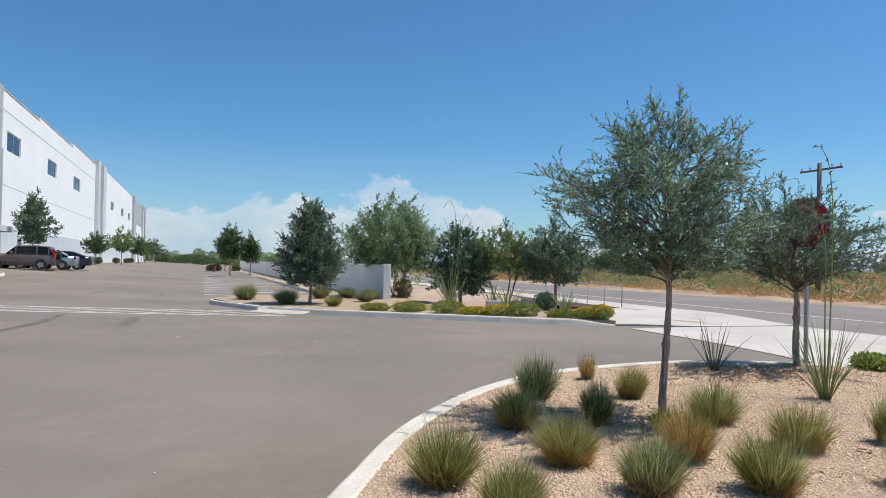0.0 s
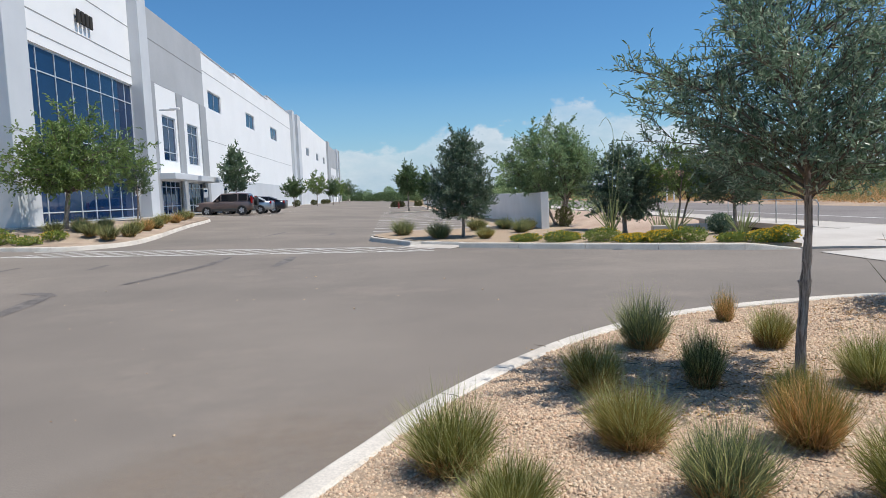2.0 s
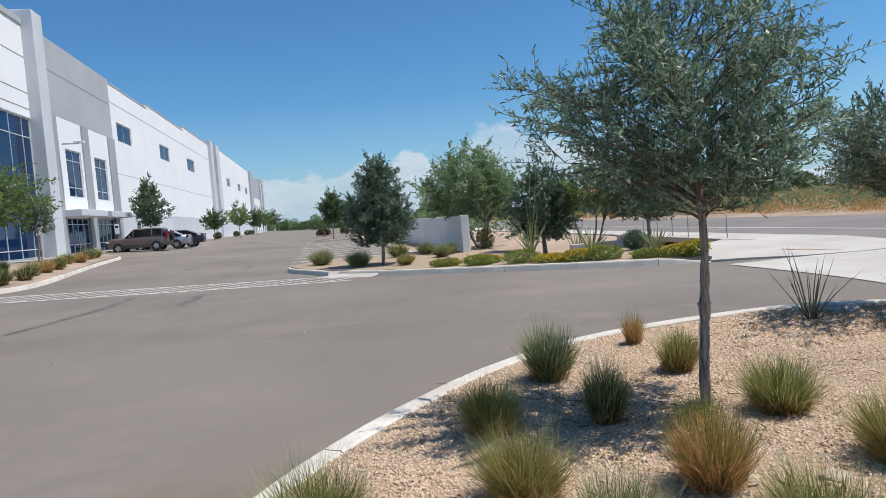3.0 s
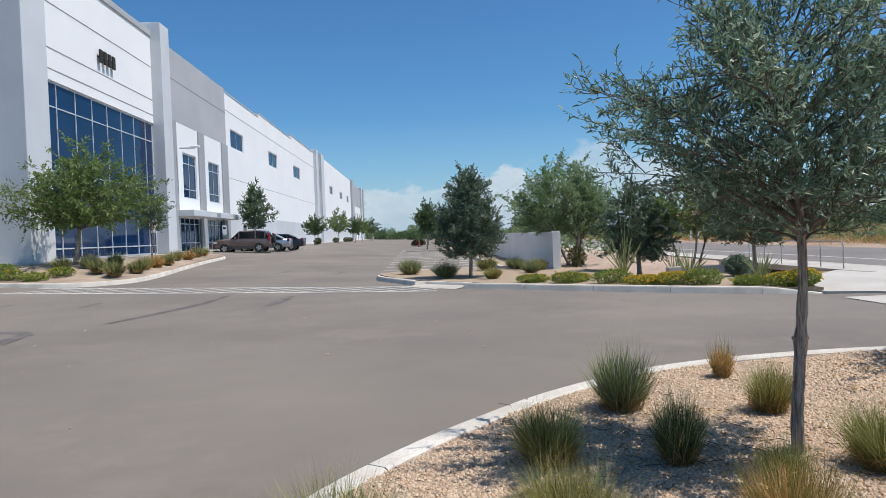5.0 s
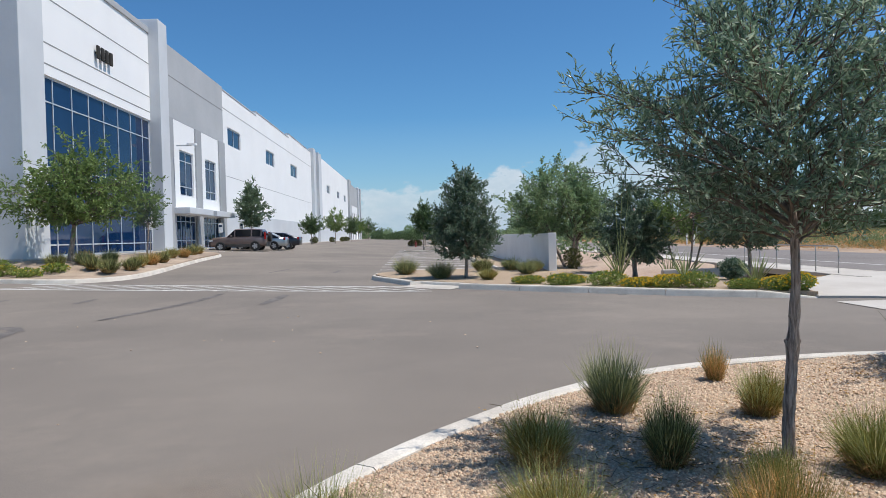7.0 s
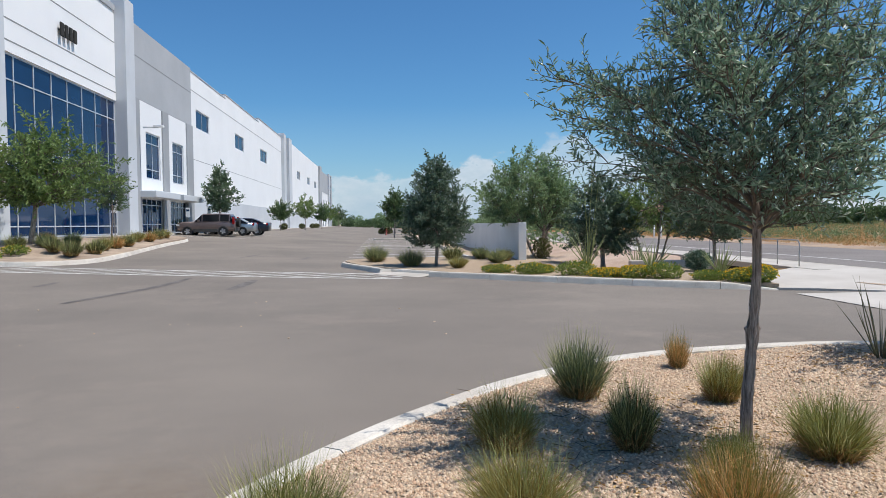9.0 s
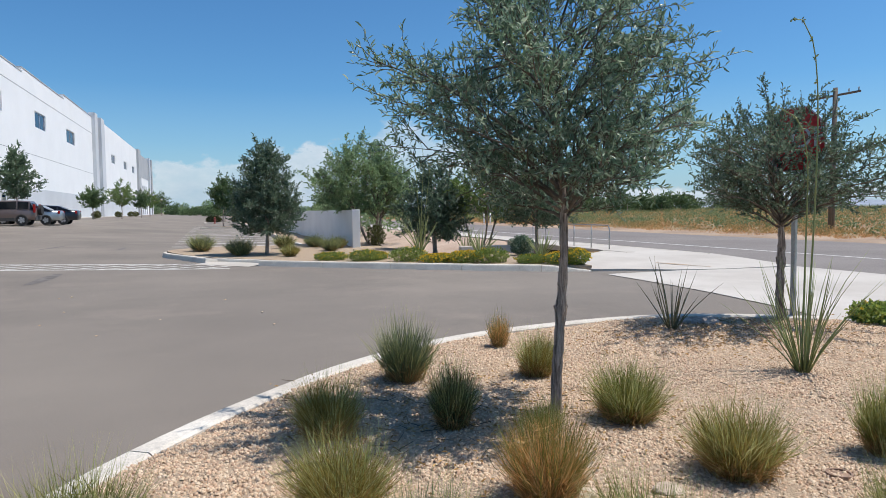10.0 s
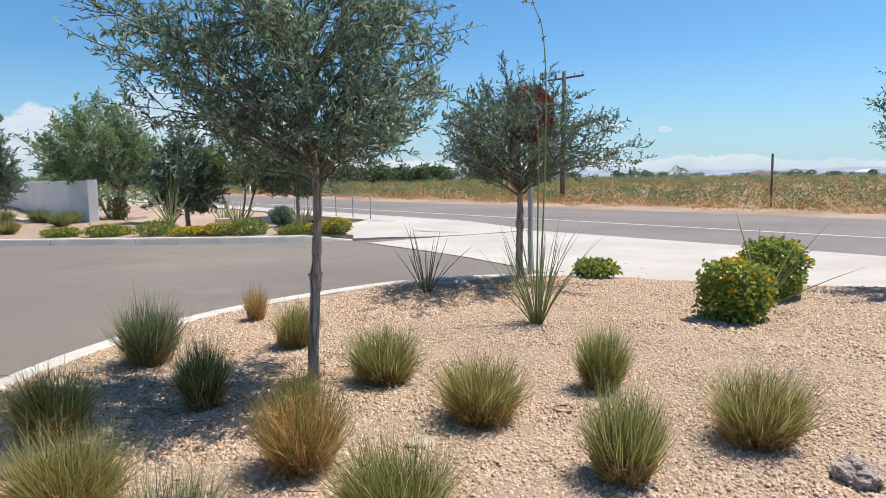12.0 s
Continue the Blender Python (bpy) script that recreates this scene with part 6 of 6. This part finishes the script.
east += [(rng.uniform(500, 900), rng.uniform(150, 600), rng.uniform(4, 7), rng.uniform(6, 14)) for _ in range(45)]
wood("far_trees", 612, east, 0.9, M_FARLEAF, "scattered far trees at the edge of the desert")

M_ROOF = surface("tile_roof", (0.20, 0.10, 0.065), (0.28, 0.16, 0.11), 0.6, 6, 0.9, 0.2, 0.02)
M_STUCCO = surface("stucco", (0.46, 0.38, 0.29), (0.56, 0.48, 0.38), 0.5, 8, 0.9, 0.1, 0.01)


def house(at, w, d, h, roof, wall, label, turn=0.0):
    hs = thing("house", at, label, "house", turn=turn)
    part("wall", box_mesh(-w / 2, w / 2, -d / 2, d / 2, -0.3, h), wall, hs)
    bm = bmesh.new()
    e = 0.5
    lo = [bm.verts.new(p) for p in ((-w / 2 - e, -d / 2 - e, h), (w / 2 + e, -d / 2 - e, h), (w / 2 + e, d / 2 + e, h), (-w / 2 - e, d / 2 + e, h))]
    hi = [bm.verts.new(p) for p in ((-w / 2 + d / 2, 0, h + d * 0.22), (w / 2 - d / 2, 0, h + d * 0.22))]
    bm.faces.new((lo[0], lo[1], hi[1], hi[0]))
    bm.faces.new((lo[2], lo[3], hi[0], hi[1]))
    bm.faces.new((lo[1], lo[2], hi[1]))
    bm.faces.new((lo[3], lo[0], hi[0]))
    bm.faces.new(lo[::-1])
    part("roof", bm, roof, hs)
    for x in (-w * 0.3, w * 0.05, w * 0.32):
        part("window", box_mesh(x - 0.6, x + 0.6, -d / 2 - 0.04, -d / 2 - 0.005, 1.0, 2.2), M_GLASS, hs)
    return hs


house((66, 150, 0.3), 15, 10, 2.9, M_ROOF, M_STUCCO, "distant tan house with brown tiled roof")
house((24.5 + 6, 128, 0.1), 7, 4, 2.4, M_SIGNWHITE, M_WHITE, "distant white building behind the screen wall", 8)
house((-17, 250, 0.3), 7, 6, 5.2, M_STUCCO, M_STUCCO, "distant flat tan building beyond the warehouse")
for k, (x, y, w) in enumerate(((330, 300, 16), (520, 330, 40), (640, 320, 30), (700, 250, 24), (760, 210, 60), (600, 120, 26))):
    house((x, y, 0.2), w, 12, 3.2, M_SIGNWHITE if k % 2 else M_ROOF, M_WHITE, "far low pale building on the horizon", 40)
# far hills, the blue of distant haze put into their pale colour
M_HAZED_HILL = surface("far_hill_hazed", (0.26, 0.30, 0.36), (0.32, 0.36, 0.42), 0.002, 0.02, 1.0, 0)
vs, fs = [], []
for i in range(90):
    a = radians(-20 + i * 1.6)
    h = 26 + 20 * noise.noise(Vector((i * 0.17, 3, 0))) + 9 * noise.noise(Vector((i * 0.7, 7, 0)))
    for r, z in ((3300, -5), (3500, max(h, 4))):
        vs.append((r * math.sin(a), r * math.cos(a), z))
    if i:
        k = 2 * i
        fs.append((k - 2, k, k + 1, k - 1))
tagged(link_mesh("backdrop_hills", vs, fs, M_HAZED_HILL, smooth=True), "far hills on the horizon with faint blue haze painted into their colour", "hills", kind="structure")

# glowing sheet painted as pale haze low over the horizon
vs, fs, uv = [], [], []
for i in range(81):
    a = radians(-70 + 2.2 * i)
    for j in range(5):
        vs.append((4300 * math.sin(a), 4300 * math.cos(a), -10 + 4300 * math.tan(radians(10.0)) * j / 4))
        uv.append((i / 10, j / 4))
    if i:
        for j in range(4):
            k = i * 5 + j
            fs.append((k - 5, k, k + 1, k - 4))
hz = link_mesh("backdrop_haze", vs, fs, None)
layer = hz.data.uv_layers.new(name="spread")
for lp in hz.data.loops:
    layer.data[lp.index].uv = uv[lp.vertex_index]
tagged(hz, "glowing sheet painted as pale blue haze low in the far sky", "haze", kind="structure")
mh = bpy.data.materials.new("haze")
mh.use_nodes = True
n, l = mh.node_tree.nodes, mh.node_tree.links
n.clear()
um = n.new("ShaderNodeUVMap")
um.uv_map = "spread"
sep = n.new("ShaderNodeSeparateXYZ")
l.new(um.outputs[0], sep.inputs[0])
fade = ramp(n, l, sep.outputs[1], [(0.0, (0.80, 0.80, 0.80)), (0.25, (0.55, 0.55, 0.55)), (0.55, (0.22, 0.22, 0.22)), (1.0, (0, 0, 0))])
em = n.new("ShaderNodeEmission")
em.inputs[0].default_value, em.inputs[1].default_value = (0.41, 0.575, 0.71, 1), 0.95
tp = n.new("ShaderNodeBsdfTransparent")
ms = n.new("ShaderNodeMixShader")
l.new(fade, ms.inputs[0])
l.new(tp.outputs[0], ms.inputs[1])
l.new(em.outputs[0], ms.inputs[2])
l.new(ms.outputs[0], n.new("ShaderNodeOutputMaterial").inputs[0])
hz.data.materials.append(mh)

# cloud bank painted on a glowing sheet, far behind everything
CLOUD = [(-40, 1.2), (-12, 2.0), (-6, 3.2), (-3, 4.0), (0, 4.3), (3, 4.6), (5, 6.0), (8, 5.8), (11, 5.6), (13, 6.3), (16, 6.8), (19, 6.0), (23, 4.4), (28, 2.4), (34, 1.4), (48, 1.3), (60, 1.6), (72, 1.2), (85, 1.0)]
vs, fs, uv = [], [], []
az = np.arange(-40, 85.1, 0.5)
el = np.interp(az, [c[0] for c in CLOUD], [c[1] for c in CLOUD])
RC = 4000
rows = 6
for i, (a, e) in enumerate(zip(az, el)):
    for j in range(rows + 1):
        t = j / rows
        vs.append((RC * math.sin(radians(a)), RC * math.cos(radians(a)), RC * math.tan(radians(e * 1.25)) * t))
        uv.append((float(a) / 10, t))
    if i:
        for j in range(rows):
            k = i * (rows + 1) + j
            fs.append((k - rows - 1, k, k + 1, k - rows))
for a, e, w, h in ((52.9, 3.95, 1.15, 0.62), (56.6, 3.65, 0.95, 0.55)):
    o = len(vs)
    for j in range(25):
        q = 2 * math.pi * j / 24
        u, v = (0, 0) if j == 24 else (w * math.cos(q), h * math.sin(q) * (1 if math.sin(q) > 0 else 0.5))
        vs.append((RC * math.sin(radians(a + u)), RC * math.cos(radians(a + u)), RC * math.tan(radians(e + v))))
        uv.append((a / 10, 0.35 if j == 24 else 1.15))
    fs += [(o + j, o + (j + 1) % 24, o + 24) for j in range(24)]
cl = link_mesh("backdrop_clouds", vs, fs, None)
layer = cl.data.uv_layers.new(name="spread")
for lp in cl.data.loops:
    layer.data[lp.index].uv = uv[lp.vertex_index]
tagged(cl, "glowing sheet painted as a distant bank of white cumulus cloud over the horizon", "clouds", kind="structure")
mc = bpy.data.materials.new("cloud")
mc.use_nodes = True
n, l = mc.node_tree.nodes, mc.node_tree.links
n.clear()
um = n.new("ShaderNodeUVMap")
um.uv_map = "spread"
sep = n.new("ShaderNodeSeparateXYZ")
l.new(um.outputs[0], sep.inputs[0])
puff = noise_node(n, l, 0.0042, 8, 0.58, (1, 1, 1.5))
soft = noise_node(n, l, 0.0014, 5, 0.55, (1, 1, 2.5))


def sums(kind, a, b):
    m = n.new("ShaderNodeMath")
    m.operation = kind
    for s, v in zip(m.inputs, (a, b)):
        if isinstance(v, (int, float)):
            s.default_value = v
        else:
            l.new(v, s)
    return m.outputs[0]


edge = sums("SUBTRACT", sums("ADD", sums("MULTIPLY", sums("SUBTRACT", puff, 0.5), 1.3), 0.80), sep.outputs[1])
mask = ramp(n, l, edge, [(0.0, (0, 0, 0)), (0.12, (1, 1, 1))])
body = ramp(n, l, soft, [(0.32, (0.34, 0.34, 0.34)), (0.62, (0.85, 0.85, 0.85))])
alpha = mix(n, l, 1.0, mask, body, "MULTIPLY")
# sunlit rims and the bluish shaded body are painted into the glow
tone = ramp(n, l, edge, [(0.0, (0.90, 0.93, 0.96)), (0.25, (0.74, 0.82, 0.89)), (0.8, (0.52, 0.66, 0.79))])
em = n.new("ShaderNodeEmission")
l.new(tone, em.inputs[0])
em.inputs[1].default_value = 0.80
tp = n.new("ShaderNodeBsdfTransparent")
ms = n.new("ShaderNodeMixShader")
l.new(alpha, ms.inputs[0])
l.new(tp.outputs[0], ms.inputs[1])
l.new(em.outputs[0], ms.inputs[2])
mo = n.new("ShaderNodeOutputMaterial")
l.new(ms.outputs[0], mo.inputs[0])
cl.data.materials.append(mc)


# ---- gravel stones of the near bed ----
def inside(px, py, poly):
    r = np.zeros(len(px), bool)
    j = len(poly) - 1
    for i in range(len(poly)):
        (xi, yi), (xj, yj) = poly[i], poly[j]
        c = ((yi > py) != (yj > py)) & (px < (xj - xi) * (py - yi) / (yj - yi + 1e-12) + xi)
        r ^= c
        j = i
    return r


def gravel(name, seed, area, count, size, label, poly, zf, sides=3):
    """Loose stones, each a jittered frustum of three or four sides, open below."""
    g = np.random.default_rng(seed)
    x, y = g.uniform(area[0], area[1], count), g.uniform(area[2], area[3], count)
    keep = inside(x, y, poly)
    x, y = x[keep], y[keep]
    n = len(x)
    r = g.uniform(size[0], size[1], n)
    z = np.array([zf(a, b) for a, b in zip(x, y)]) + r * g.uniform(-0.1, 0.45, n)
    an = 2 * np.pi * np.arange(sides) / sides + 0.6
    low = np.stack((np.cos(an), np.sin(an), np.full(sides, -0.75)), -1) * (0.98 if sides == 4 else 1.15)
    top = np.stack((np.cos(an) * 0.72, np.sin(an) * 0.72, np.full(sides, 0.62)), -1) * (0.98 if sides == 4 else 1.15)
    v = np.concatenate((low, top))[None] * (1 + g.uniform(-0.38, 0.38, (n, 2 * sides, 3)))
    v *= (r[:, None] * np.array((1.0, 0.78, 0.55))[None])[:, None, :] * g.uniform(0.75, 1.25, (n, 1, 3))
    a, b = g.uniform(0, 2 * np.pi, n), g.uniform(-0.75, 0.75, n)
    ca, sa, cb, sb = np.cos(a), np.sin(a), np.cos(b), np.sin(b)
    vx, vz = v[..., 0] * cb[:, None] + v[..., 2] * sb[:, None], -v[..., 0] * sb[:, None] + v[..., 2] * cb[:, None]
    wx = vx * ca[:, None] - v[..., 1] * sa[:, None]
    wy = vx * sa[:, None] + v[..., 1] * ca[:, None]
    co = np.stack((wx + x[:, None], wy + y[:, None], vz + z[:, None]), -1).reshape(-1, 3)
    s = sides
    piece = [tuple(range(s, 2 * s))] + [(k, (k + 1) % s, s + (k + 1) % s, s + k) for k in range(s)]
    flat_ids = np.array([k for f in piece for k in f])
    starts = np.cumsum([0] + [len(f) for f in piece[:-1]])
    per = len(flat_ids)
    me = bpy.data.meshes.new(name)
    me.vertices.add(n * 2 * s)
    me.vertices.foreach_set("co", co.reshape(-1))
    me.loops.add(n * per)
    me.loops.foreach_set("vertex_index", (flat_ids[None] + (np.arange(n) * 2 * s)[:, None]).reshape(-1))
    me.polygons.add(n * len(piece))
    me.polygons.foreach_set("loop_start", (starts[None] + (np.arange(n) * per)[:, None]).reshape(-1))
    me.update(calc_edges=True)
    me.materials.append(M_STONE)
    return tagged(new(name, me), label, "gravel", kind="stuff")


gravel("gravel_stones", 701, (0.4, 7.5, 3.0, 7.2), 92000, (0.0076, 0.0160), "loose pale tan gravel stones covering the bed", near_outline, bed_z, 4)
gravel("gravel_stones", 702, (2.2, 12.0, 7.2, 9.4), 36000, (0.009, 0.018), "loose pale tan gravel stones near the kerb", near_outline, bed_z)
gravel("gravel_stones", 703, (7.5, 12.8, 2.2, 7.2), 38000, (0.009, 0.019), "loose pale tan gravel stones by the pavement", near_outline, bed_z)
gravel("gravel_stones", 704, (0.4, 9.0, -1.0, 3.0), 9000, (0.012, 0.024), "loose pale tan gravel stones of the bed", near_outline, bed_z)
